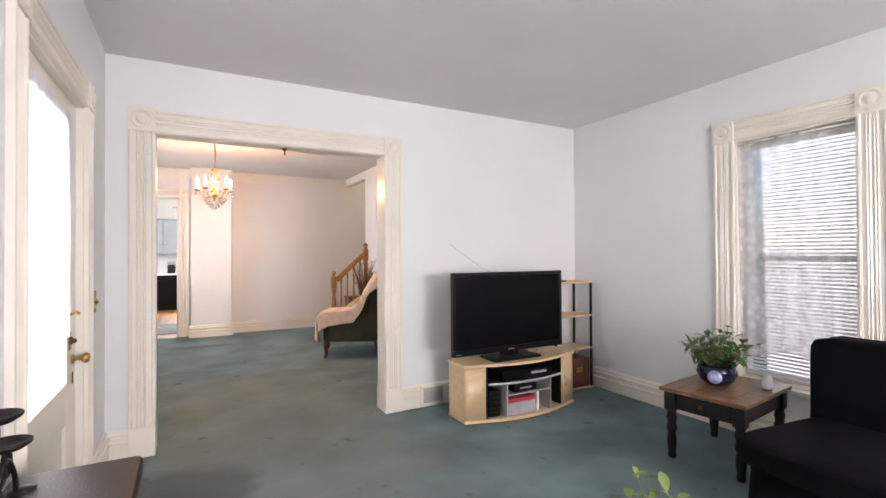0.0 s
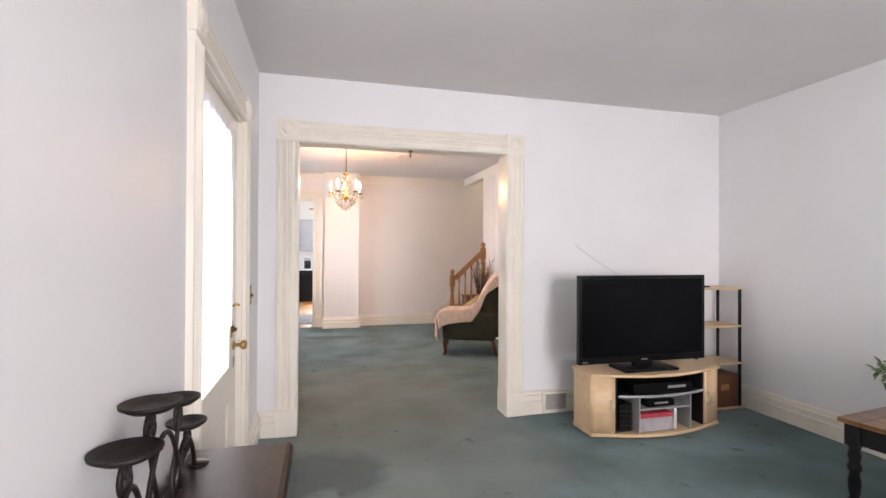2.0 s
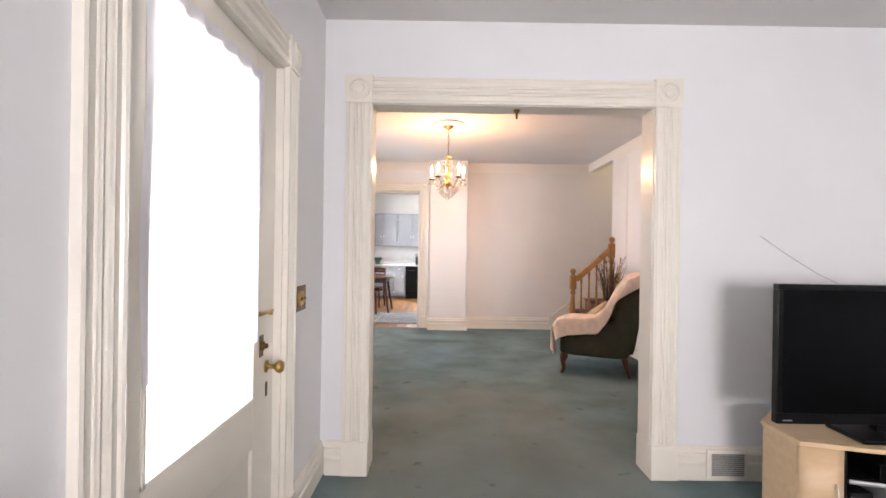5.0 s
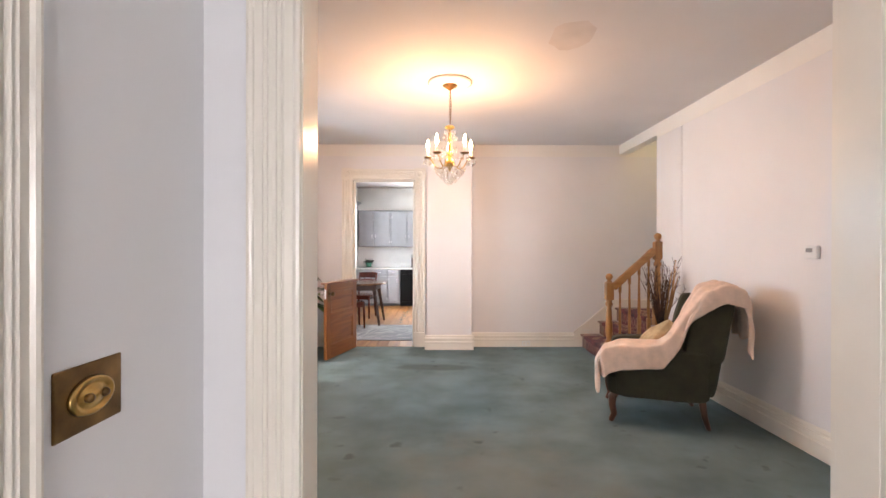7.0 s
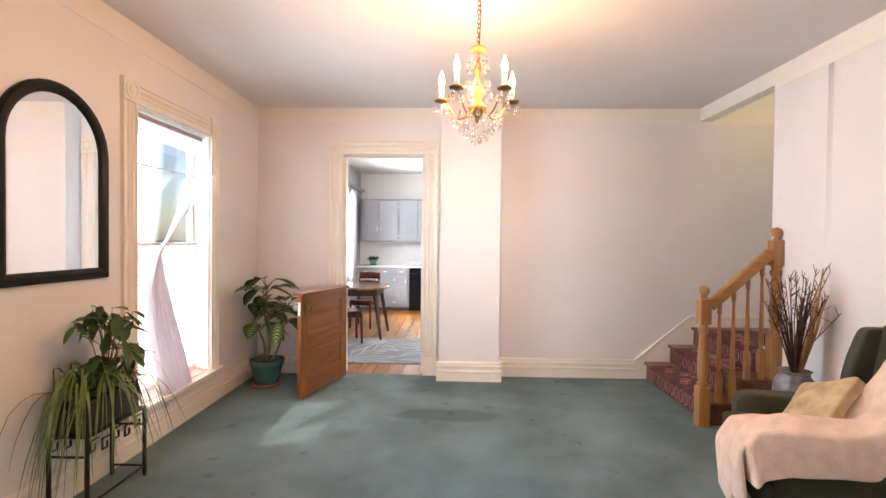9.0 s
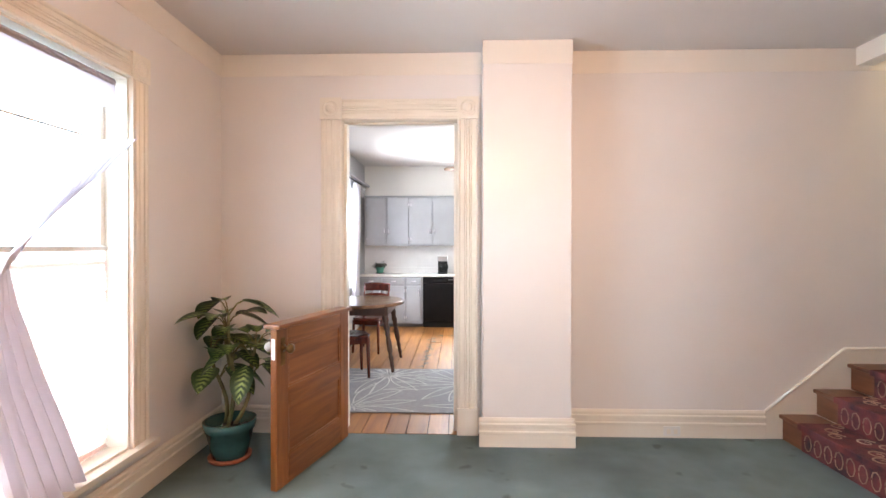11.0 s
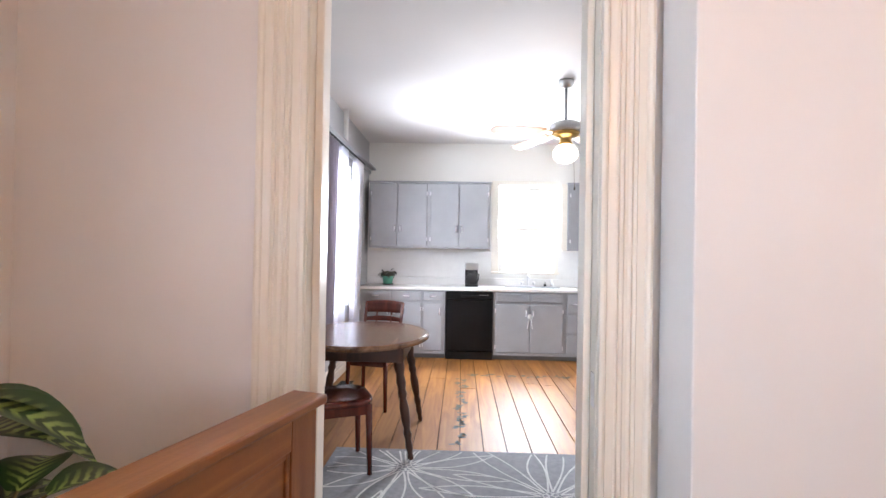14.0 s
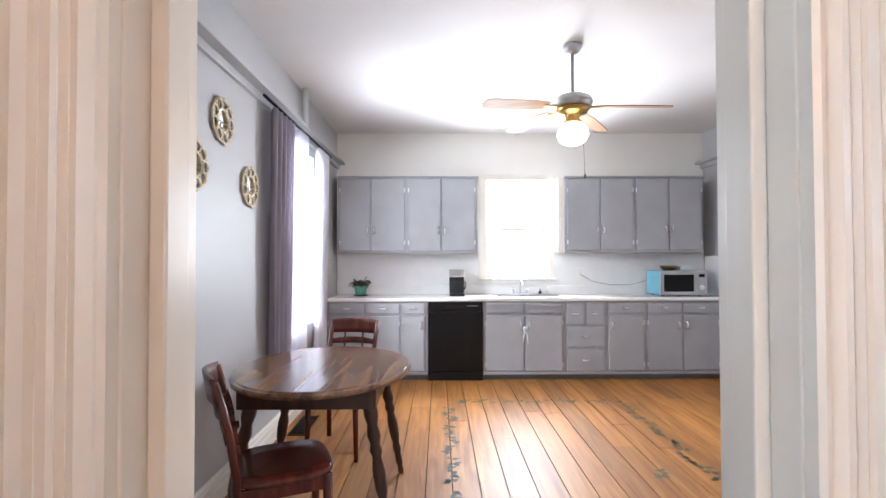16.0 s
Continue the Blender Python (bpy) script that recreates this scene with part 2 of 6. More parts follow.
OUTSIDE = mat("outside_grass", (0.09, 0.12, 0.05), 0.9, 0.3, 2, 0.3, 20)
PORCH = mat("pale_porch_siding", (0.6, 0.6, 0.58), 0.7, 0.05, 2, 0.1)


def carpet_mat():
    m = mat("grey_green_carpet", (0.172, 0.238, 0.248), 0.95, 0.08, 1.9, 0.9, 300, alt=(0.092, 0.136, 0.138))
    n, l = m.node_tree.nodes, m.node_tree.links
    b = n["Principled BSDF"]
    ramp = [q for q in n if q.type == "VALTORGB"][0]
    tc = [q for q in n if q.type == "TEX_COORD"][0]
    wob = n.new("ShaderNodeTexNoise")
    wob.inputs["Scale"].default_value, wob.inputs["Detail"].default_value = 3.0, 3
    l.new(tc.outputs["Object"], wob.inputs["Vector"])
    col = ramp.outputs[0]
    # trodden pale path, dirty patches, a darker area at (-0.75, 6.75): centre, size, depth, colour
    for x, y, a, c, d in ((0.55, 3.7, 1.0, 2.2, 0.45), (0.35, 1.2, 0.9, 1.6, 0.35), (0.15, 7.86, 0.50, 0.14, 0.6), (-0.05, 3.05, 0.45, 0.40, 0.6), (-0.75, 6.75, 0.5, 0.75, 0.35), (2.7, 2.45, 0.5, 0.3, 0.3), (0.6, 8.5, 0.9, 0.25, 0.2)):
        sub, sc, ln, mr, mx, add = (n.new("ShaderNodeVectorMath"), n.new("ShaderNodeVectorMath"), n.new("ShaderNodeVectorMath"),
                                    n.new("ShaderNodeMapRange"), n.new("ShaderNodeMixRGB"), n.new("ShaderNodeMath"))
        sub.operation, sc.operation, ln.operation, add.operation = "SUBTRACT", "DIVIDE", "LENGTH", "ADD"
        sub.inputs[1].default_value, sc.inputs[1].default_value = (x, y, 0), (a, c, 1)
        l.new(tc.outputs["Object"], sub.inputs[0]), l.new(sub.outputs[0], sc.inputs[0]), l.new(sc.outputs[0], ln.inputs[0])
        l.new(ln.outputs["Value"], add.inputs[0]), l.new(wob.outputs[0], add.inputs[1])
        mr.inputs[1].default_value, mr.inputs[2].default_value, mr.inputs[3].default_value, mr.inputs[4].default_value = 1.2, 1.6, d, 0
        l.new(add.outputs[0], mr.inputs[0]), l.new(mr.outputs[0], mx.inputs[0]), l.new(col, mx.inputs[1])
        mx.inputs[2].default_value = (0.215, 0.225, 0.20, 1) if c > 1 else (0.055, 0.072, 0.072, 1)
        col = mx.outputs[0]
    # small scattered spots
    spot, sm, mx = n.new("ShaderNodeTexNoise"), n.new("ShaderNodeMapRange"), n.new("ShaderNodeMixRGB")
    spot.inputs["Scale"].default_value, spot.inputs["Detail"].default_value = 5.5, 2
    l.new(tc.outputs["Object"], spot.inputs["Vector"])
    sm.inputs[1].default_value, sm.inputs[2].default_value, sm.inputs[3].default_value, sm.inputs[4].default_value = 0.66, 0.74, 0, 0.55
    l.new(spot.outputs[0], sm.inputs[0]), l.new(sm.outputs[0], mx.inputs[0]), l.new(col, mx.inputs[1])
    mx.inputs[2].default_value = (0.04, 0.055, 0.055, 1)
    l.new(mx.outputs[0], b.inputs["Base Color"])
    return m


def variegate(m):
    """Pale feathered bands along the side veins of a dark leaf, fading to its edge."""
    n, l = m.node_tree.nodes, m.node_tree.links
    b = n["Principled BSDF"]

    def calc(op, a, c=None, clamp=False):
        q = n.new("ShaderNodeMath")
        q.operation, q.use_clamp = op, clamp
        for k, v in enumerate((a, c)):
            if v is None:
                continue
            if isinstance(v, (int, float)):
                q.inputs[k].default_value = v
            else:
                l.new(v, q.inputs[k])
        return q.outputs[0]
    tc, sep, no = n.new("ShaderNodeTexCoord"), n.new("ShaderNodeSeparateXYZ"), n.new("ShaderNodeTexNoise")
    no.inputs["Scale"].default_value = 60
    l.new(tc.outputs["UV"], sep.inputs[0]), l.new(tc.outputs["Object"], no.inputs["Vector"])
    across = calc("MULTIPLY", calc("ABSOLUTE", calc("SUBTRACT", sep.outputs[0], 0.5)), 2.0)
    vein = calc("SINE", calc("ADD", calc("MULTIPLY", calc("SUBTRACT", sep.outputs[1], calc("MULTIPLY", across, 0.22)), 48.0), calc("MULTIPLY", no.outputs[0], 3.0)))
    core = calc("SUBTRACT", 1.05, calc("MULTIPLY", across, 1.5), True)
    mask = calc("MULTIPLY", calc("ADD", calc("MULTIPLY", vein, 0.9), 0.45, True), core, True)
    mix = n.new("ShaderNodeMixRGB")
    mix.inputs[1].default_value, mix.inputs[2].default_value = (0.018, 0.055, 0.012, 1), (0.34, 0.46, 0.13, 1)
    l.new(mask, mix.inputs[0])
    l.new(mix.outputs[0], b.inputs["Base Color"])


variegate(LEAFY)
CARPET = carpet_mat()
RUNNER = mat("dark_red_patterned_runner", (0.16, 0.035, 0.035), 0.95, 0.3, 10, 0.7, 220, alt=(0.035, 0.02, 0.03))
RUNLINE = mat("pale_runner_pattern", (0.38, 0.24, 0.17), 0.95, 0.2, 16, 0.4, 220)


# ---- shape helpers ----
def ob_from(name, bm, m, parent=None, smooth=False, bev=0.0):
    me = bpy.data.meshes.new(name)
    bmesh.ops.recalc_face_normals(bm, faces=bm.faces)
    bm.to_mesh(me)
    bm.free()
    me.materials.append(m)
    if smooth:
        for p in me.polygons:
            p.use_smooth = True
    ob = new(name, me)
    if parent:
        ob.parent = parent
    if bev:
        md = ob.modifiers.new("edge", "BEVEL")
        md.width, md.segments, md.limit_method = bev, 2, "ANGLE"
    return ob


def add_box(bm, x0, x1, y0, y1, z0, z1, m=None):
    v = [bm.verts.new((x, y, z)) for z in (z0, z1) for y in (y0, y1) for x in (x0, x1)]
    if m:
        for q in v:
            q.co = m @ q.co
    for f in ((0, 2, 3, 1), (4, 5, 7, 6), (0, 1, 5, 4), (2, 6, 7, 3), (0, 4, 6, 2), (1, 3, 7, 5)):
        bm.faces.new([v[i] for i in f])


def box(name, x0, x1, y0, y1, z0, z1, m, parent=None, bev=0.004):
    bm = bmesh.new()
    add_box(bm, x0, x1, y0, y1, z0, z1)
    return ob_from(name, bm, m, parent, False, bev)


def boxes(name, list_of, m, parent=None, bev=0.0):
    bm = bmesh.new()
    for b in list_of:
        add_box(bm, *b)
    return ob_from(name, bm, m, parent, False, bev)


def add_lathe(bm, prof, at=(0, 0, 0), seg=20, m=None):
    rings = []
    for r, z in prof:
        ring = []
        for k in range(seg):
            a = 2 * math.pi * k / seg
            p = Vector((at[0] + r * math.cos(a), at[1] + r * math.sin(a), at[2] + z))
            ring.append(bm.verts.new(m @ p if m else p))
        rings.append(ring)
    for a, b in zip(rings, rings[1:]):
        for k in range(seg):
            bm.faces.new((a[k], a[(k + 1) % seg], b[(k + 1) % seg], b[k]))
    bm.faces.new(rings[0][::-1])
    bm.faces.new(rings[-1])


def lathe(name, prof, at, m, parent=None, seg=20, turn=None):
    bm = bmesh.new()
    add_lathe(bm, prof, at, seg, turn)
    return ob_from(name, bm, m, parent, True)


def add_tube(bm, pts, r0, r1=None, seg=8):
    pts = [Vector(p) for p in pts]
    r1 = r0 if r1 is None else r1
    rings = []
    for i, p in enumerate(pts):
        d = (pts[min(i + 1, len(pts) - 1)] - pts[max(i - 1, 0)]).normalized()
        u = d.orthogonal().normalized() if i == 0 else (u - d * u.dot(d)).normalized()
        w = d.cross(u)
        r = r0 + (r1 - r0) * i / max(1, len(pts) - 1)
        rings.append([bm.verts.new(p + (u * math.cos(2 * math.pi * k / seg) + w * math.sin(2 * math.pi * k / seg)) * r) for k in range(seg)])
    for a, b in zip(rings, rings[1:]):
        for k in range(seg):
            bm.faces.new((a[k], a[(k + 1) % seg], b[(k + 1) % seg], b[k]))
    bm.faces.new(rings[0][::-1])
    bm.faces.new(rings[-1])


def tube(name, pts, r, m, parent=None, r1=None, seg=8):
    bm = bmesh.new()
    add_tube(bm, pts, r, r1, seg)
    return ob_from(name, bm, m, parent, True)


def sheet(name, fn, nu, nv, m, parent=None, thick=0.0):
    """A curved sheet: fn(u, v) for u, v in 0..1."""
    bm = bmesh.new()
    g = [[bm.verts.new(fn(i / nu, j / nv)) for j in range(nv + 1)] for i in range(nu + 1)]
    for i in range(nu):
        for j in range(nv):
            bm.faces.new((g[i][j], g[i + 1][j], g[i + 1][j + 1], g[i][j + 1]))
    ob = ob_from(name, bm, m, parent, True)
    if thick:
        s = ob.modifiers.new("thickness", "SOLIDIFY")
        s.thickness, s.offset = thick, 0
    return ob


def add_leaf(bm, base, tip, width, droop=0.0, folds=5):
    """A pointed leaf from base to tip, creased along its rib."""
    base, tip = Vector(base), Vector(tip)
    d = tip - base
    side = d.cross(Vector((0, 0, 1)))
    side = side.normalized() if side.length > 1e-5 else Vector((1, 0, 0))
    up = side.cross(d).normalized()
    rows = []
    for i in range(folds + 1):
        t = i / folds
        w = width * math.sin(math.pi * min(1, 0.06 + t * 0.94)) ** 0.8
        c = base + d * t - Vector((0, 0, droop * t * t))
        rows.append([bm.verts.new(c - side * w + up * w * 0.3), bm.verts.new(c), bm.verts.new(c + side * w + up * w * 0.3)])
    uv = bm.loops.layers.uv.verify()
    for i, (a, b) in enumerate(zip(rows, rows[1:])):
        for k in (0, 1):
            f = bm.faces.new((a[k], a[k + 1], b[k + 1], b[k]))
            for loop, q in zip(f.loops, ((k, i), (k + 1, i), (k + 1, i + 1), (k, i + 1))):
                loop[uv].uv = (q[0] / 2, q[1] / folds)


def thing(name, m, label, category, group=""):
    e = new(name)
    e.empty_display_size = 0.1
    e.matrix_world = m
    return tagged(e, label, category, group)


def structure(name, label=""):
    return tagged(new(name), label, "", "", "structure")


# ---- walls, floors, ceilings ----
def wall(name, along, near, far, lo, hi, z0, z1, holes, m, label):
    """A wall along axis 'x' or 'y' from lo to hi, between near and far across; holes: (lo, hi, z0, z1)."""
    cuts = sorted({lo, hi, *[h[0] for h in holes], *[h[1] for h in holes]})
    bm = bmesh.new()
    for a, b in zip(cuts, cuts[1:]):
        spans, z = [], z0
        for h in sorted([h for h in holes if h[0] <= a and h[1] >= b], key=lambda h: h[2]):
            if h[2] > z:
                spans.append((z, h[2]))
            z = h[3]
        if z < z1:
            spans.append((z, z1))
        for s, e in spans:
            add_box(bm, *((a, b, near, far) if along == "x" else (near, far, a, b)), s, e)
    bmesh.ops.remove_doubles(bm, verts=bm.verts, dist=0.0005)
    bm.verts.index_update()
    pairs = {}
    for f in bm.faces:
        pairs.setdefault(tuple(sorted(v.index for v in f.verts)), []).append(f)
    bmesh.ops.delete(bm, geom=[f for fs in pairs.values() if len(fs) > 1 for f in fs], context="FACES_ONLY")
    return tagged(ob_from(name, bm, m), label, "", "", "structure")


LR_W, LR_E, LR_N, LR_C = -0.50, 3.68, 3.80, 2.72
D_W, D_E, D_S, D_N, D_C = -1.95, 2.70, 3.95, 9.00, 2.83
K_W, K_E, K_S, K_N, K_C = -1.87, 2.58, 9.11, 14.06, 2.855
OP = (-0.216, 1.475, 2.22)
KD = (-1.012, -0.197, 2.322)  # clear width between the stops
KF = (-1.038, -0.172, 2.335)  # width in front of the stops

wall("wall_living_west", "y", LR_W - 0.15, LR_W, -3.0, LR_N, 0, LR_C, [(2.03, 3.09, 0, 2.16)], WALL, "white painted living room wall with the front door")
wall("wall_living_east", "y", LR_E, LR_E + 0.2, -3.0, LR_N, 0, LR_C, [(1.335, 2.09, 0.42, 2.22)], WALL, "white painted living room wall with a curtained window")
wall("wall_living_south", "x", -3.15, -3.0, LR_W - 0.15, LR_E + 0.2, 0, LR_C, [(0.7, 2.7, 0.7, 2.2)], WALL, "white painted living room wall behind the walk")
wall("wall_between_living_and_dining", "x", LR_N, LR_N + 0.075, D_W - 0.15, LR_E + 0.2, 0, D_C, [(OP[0], OP[1], 0, OP[2])], WALL, "white wall with a wide cased opening")
wall("wall_dining_south", "x", LR_N + 0.075, D_S, D_W - 0.15, LR_E + 0.2, 0, D_C, [(OP[0], OP[1], 0, OP[2])], WALL_D, "pale wall with a wide cased opening")
wall("wall_dining_west", "y", D_W - 0.2, D_W, D_S, D_N, 0, D_C, [(4.97, 5.905, 0.30, 2.305), (7.07, 8.005, 0.30, 2.305)], WALL_D, "pale satin dining room wall with two tall windows")
wall("wall_dining_east", "y", D_E, D_E + 0.12, D_S, 7.86, 0, D_C, [], WALL_D, "pale satin dining room wall ending at the stairs")
wall("wall_dining_north", "x", D_N, D_N + 0.075, D_W - 0.2, D_E + 1.1, 0, 4.6, [(KF[0], KF[1], 0, KF[2])], WALL_D, "pale dining room wall with the kitchen doorway")
wall("wall_kitchen_south", "x", D_N + 0.075, K_S, D_W - 0.2, D_E + 1.1, 0, K_C, [(KF[0], KF[1], 0, KF[2])], GREY, "grey kitchen wall with the doorway")
wall("wall_kitchen_west", "y", K_W - 0.2, K_W, K_S, K_N, 0, K_C, [(12.0, 13.0, 0.72, 2.32)], GREY, "grey kitchen wall with a curtained window")
wall("wall_kitchen_east", "y", K_E, K_E + 0.2, K_S, K_N, 0, K_C, [(10.9, 11.9, 0.2, 2.2)], GREY, "grey kitchen wall")
wall("wall_kitchen_north", "x", K_N, K_N + 0.2, K_W - 0.2, K_E + 0.2, 0, K_C, [(-0.06, 0.69, 1.10, 2.28)], KWHITE, "warm white kitchen wall with a sink window")
wall("wall_stairwell_east", "y", 3.70, 3.80, 5.0, D_N, 0, 4.6, [], WALL_D, "cream stairwell wall")
wall("wall_stairwell_south", "x", 5.0, 5.1, D_E + 0.12, 3.70, 0, 4.6, [], WALL_D, "cream stairwell wall")
wall("wall_stairwell_upper", "y", D_E, D_E + 0.12, 5.0, D_N, D_C + 0.1, 4.6, [], WALL_D, "cream upper stairwell wall")
tagged(box("chimney_breast", 0.004, 0.62, 8.80, D_N, 0, D_C, WALL_D), "pale painted chimney breast beside the doorway", "", "", "structure")
tagged(box("floor", -2.3, 4.0, -3.2, 8.985, -0.12, 0, CARPET, None, 0), "worn grey-green wall-to-wall carpet with stains", "", "", "structure")
tagged(box("ceiling_living", LR_W - 0.15, LR_E + 0.2, -3.15, LR_N, LR_C, LR_C + 0.1, CEIL, None, 0), "off-white living room ceiling", "", "", "structure")
tagged(box("ceiling_dining", D_W - 0.2, D_E + 0.12, LR_N, D_N, D_C, D_C + 0.1, CEIL, None, 0), "off-white dining room ceiling", "", "", "structure")
tagged(box("ceiling_kitchen", K_W - 0.2, K_E + 0.2, D_N + 0.075, K_N + 0.2, K_C, K_C + 0.1, CEIL, None, 0), "white kitchen ceiling", "", "", "structure")
tagged(box("ceiling_stairwell", D_E, 3.80, 5.0, D_N, 4.6, 4.7, CEIL, None, 0), "stairwell ceiling", "", "", "structure")
tagged(box("stair_header", D_E, D_E + 0.12, 7.86, D_N, 2.70, D_C, BAND, None, 0), "cream header over the stair opening", "", "", "structure")
tagged(box("ground", -400, 400, -400, 400, -0.6, -0.5, OUTSIDE, None, 0), "grass outside the house", "", "", "structure")
box_porch = tagged(box("porch_floor", -1.9, -0.66, -1, 3.79, -0.5, -0.06, PORCH, None, 0), "pale porch floor outside the front door", "", "", "structure")

# slim bulge added so that the wall shows a vertical highlight
bm = bmesh.new()
ridge = [[bm.verts.new((D_E - 0.010 * math.sin(math.pi * k / 12), 7.30 + 0.05 * (k / 12 - 0.5), z)) for k in range(13)] for z in (0.2, 2.66)]
for k in range(12):
    bm.faces.new((ridge[0][k], ridge[0][k + 1], ridge[1][k + 1], ridge[1][k]))
bm.faces.new(ridge[1])
tagged(ob_from("trim_highlight_ridge", bm, WALL_D, None, True), "slim painted ridge added beside the stairs to catch a vertical highlight", "", "", "structure")

# frieze band of the dining room, a few millimetres proud
fz = structure("trim_frieze", "cream painted frieze band under the dining ceiling")
Z0 = 2.665
for b in ((D_W, 0.004, D_N - 0.004, D_N), (0.62, D_E + 0.9, D_N - 0.004, D_N), (0.0, 0.624, 8.796, 8.80), (D_W, D_W + 0.004, D_S, D_N), (D_E - 0.004, D_E, D_S, 7.86)):
    box("band", *b, Z0, D_C - 0.002, BAND, fz, 0)


def fluted(name, a, b, width, out, m, parent, steps=None):
    """A moulded board from a to b (its middle line), proud of the wall along out."""
    a, b, out = Vector(a), Vector(b), Vector(out)
    d = (b - a).normalized()
    s = d.cross(out)
    prof = steps or [(-0.5, 0), (-0.5, 0.024), (-0.44, 0.027), (-0.39, 0.024), (-0.36, 0.017), (-0.21, 0.018), (-0.18, 0.023), (-0.13, 0.016), (-0.08, 0.023),
                     (-0.03, 0.016), (0.03, 0.016), (0.08, 0.023), (0.13, 0.016), (0.18, 0.023), (0.21, 0.018), (0.36, 0.017), (0.39, 0.024), (0.44, 0.027), (0.5, 0.024), (0.5, 0)]
    bm = bmesh.new()
    r = [[bm.verts.new(p + s * (u * width) + out * h) for u, h in prof] for p in (a, b)]
    for i in range(len(prof) - 1):
        bm.faces.new((r[0][i], r[0][i + 1], r[1][i + 1], r[1][i]))
    bm.faces.new(r[0][::-1]), bm.faces.new(r[1])
    return ob_from(name, bm, m, parent)


def rosette(at, out, size, m, parent):
    """A square corner block with turned rings."""
    out = Vector(out)
    q = Matrix.Translation(at) @ out.to_track_quat("Z", "Y").to_matrix().to_4x4()
    bm = bmesh.new()
    h = size / 2
    add_box(bm, -h, h, -h, h, 0, 0.032, q)
    add_lathe(bm, [(h * 0.82, 0.03), (h * 0.8, 0.038), (h * 0.66, 0.04), (h * 0.58, 0.034), (h * 0.42, 0.034), (h * 0.34, 0.042), (h * 0.12, 0.046), (0.002, 0.047)], (0, 0, 0), 24, q)
    return ob_from("corner_block", bm, m, parent)


def casing(name, along, face, out, lo, hi, z0, z1, w, label, plinth=0.2, block=None):
    """Victorian casing round an opening: fluted sides and head, rosette blocks, plinths."""
    e = structure(name, label)
    P = (lambda u, z: Vector((u, face, z))) if along == "x" else (lambda u, z: Vector((face, u, z)))
    ov = Vector((0, out, 0)) if along == "x" else Vector((out, 0, 0))
    bs = block or w + 0.012
    for u in (lo - w / 2, hi + w / 2):
        fluted("side_casing", P(u, z0 + plinth), P(u, z1), w, ov, TRIM, e)
        rosette(P(u, z1 + bs / 2), ov, bs, TRIM, e)
        if plinth:
            c = P(u, 0)
            d = 0.034
            lo_, hi_ = u - w / 2 - 0.004, u + w / 2 + 0.004
            f0, f1 = sorted((face, face + out * d))
            box("plinth", *((lo_, hi_, f0, f1) if along == "x" else (f0, f1, lo_, hi_)), z0, z0 + plinth, TRIM, e)
    fluted("head_casing", P(lo - w / 2 + bs / 2, z1 + w / 2), P(hi + w / 2 - bs / 2, z1 + w / 2), w, ov, TRIM, e)
    return e


def lining(parent, along, f0, f1, lo, hi, z0, z1, sill=False):
    """Boards lining an opening through a wall."""
    t = 0.012
    B = (lambda a, b, c, d: box("lining", a, b, f0, f1, c, d, TRIM, parent, 0.002)) if along == "x" else (lambda a, b, c, d: box("lining", f0, f1, a, b, c, d, TRIM, parent, 0.002))
    B(lo, lo + t, z0, z1), B(hi - t, hi, z0, z1), B(lo + t, hi - t, z1 - t, z1)
    if sill:
        B(lo + t, hi - t, z0, z0 + t)


c1 = casing("trim_wide_opening", "x", LR_N, -1, OP[0], OP[1], 0, OP[2], 0.152, "cream fluted casing with rosette blocks round the wide opening")
lining(c1, "x", LR_N - 0.002, D_S + 0.002, OP[0] - 0.008, OP[1] + 0.008, 0, OP[2] + 0.008)
casing("trim_wide_opening_back", "x", D_S, 1, OP[0], OP[1], 0, OP[2], 0.152, "cream fluted casing on the dining side of the wide opening")
c2 = casing("trim_kitchen_doorway", "x", D_N, -1, KF[0], KF[1], 0, KF[2], 0.148, "cream fluted casing with rosette blocks round the kitchen doorway")
lining(c2, "x", D_N - 0.002, K_S + 0.002, KF[0] - 0.008, KF[1] + 0.008, 0, KF[2] + 0.008)
casing("trim_kitchen_doorway_back", "x", K_S, 1, KD[0], KD[1], 0, KD[2], 0.13, "cream casing on the kitchen side of the doorway")
for x0, x1 in ((KF[0] + 0.004, KD[0] + 0.003), (KD[1] - 0.003, KF[1] - 0.004)):
    box("door_stop", x0, x1, 9.05, K_S + 0.001, 0, KD[2], TRIM, c2, 0.004)
box("door_stop", KD[0] + 0.003, KD[1] - 0.003, 9.05, K_S + 0.001, KD[2] - 0.008, KF[2] - 0.004, TRIM, c2, 0.004)
box("strike_plate", KF[1] - 0.007, KF[1] - 0.003, 9.01, 9.04, 0.90, 1.0, CHROME, c2, 0.001)
c3 = casing("trim_front_door", "y", LR_W, 1, 2.03, 3.09, 0, 2.16, 0.135, "cream fluted casing round the front door")
lining(c3, "y", LR_W - 0.152, LR_W + 0.002, 2.03, 3.09, 0, 2.16)
c4 = casing("trim_living_window", "y", LR_E, -1, 1.335, 2.09, 0.42, 2.22, 0.15, "cream fluted casing with rosette blocks round the front window", 0)
lining(c4, "y", LR_E - 0.002, LR_E + 0.19, 1.335, 2.09, 0.42, 2.22, True)
box("sill", LR_E - 0.06, LR_E + 0.01, 1.16, 2.26, 0.39, 0.42, TRIM, c4)
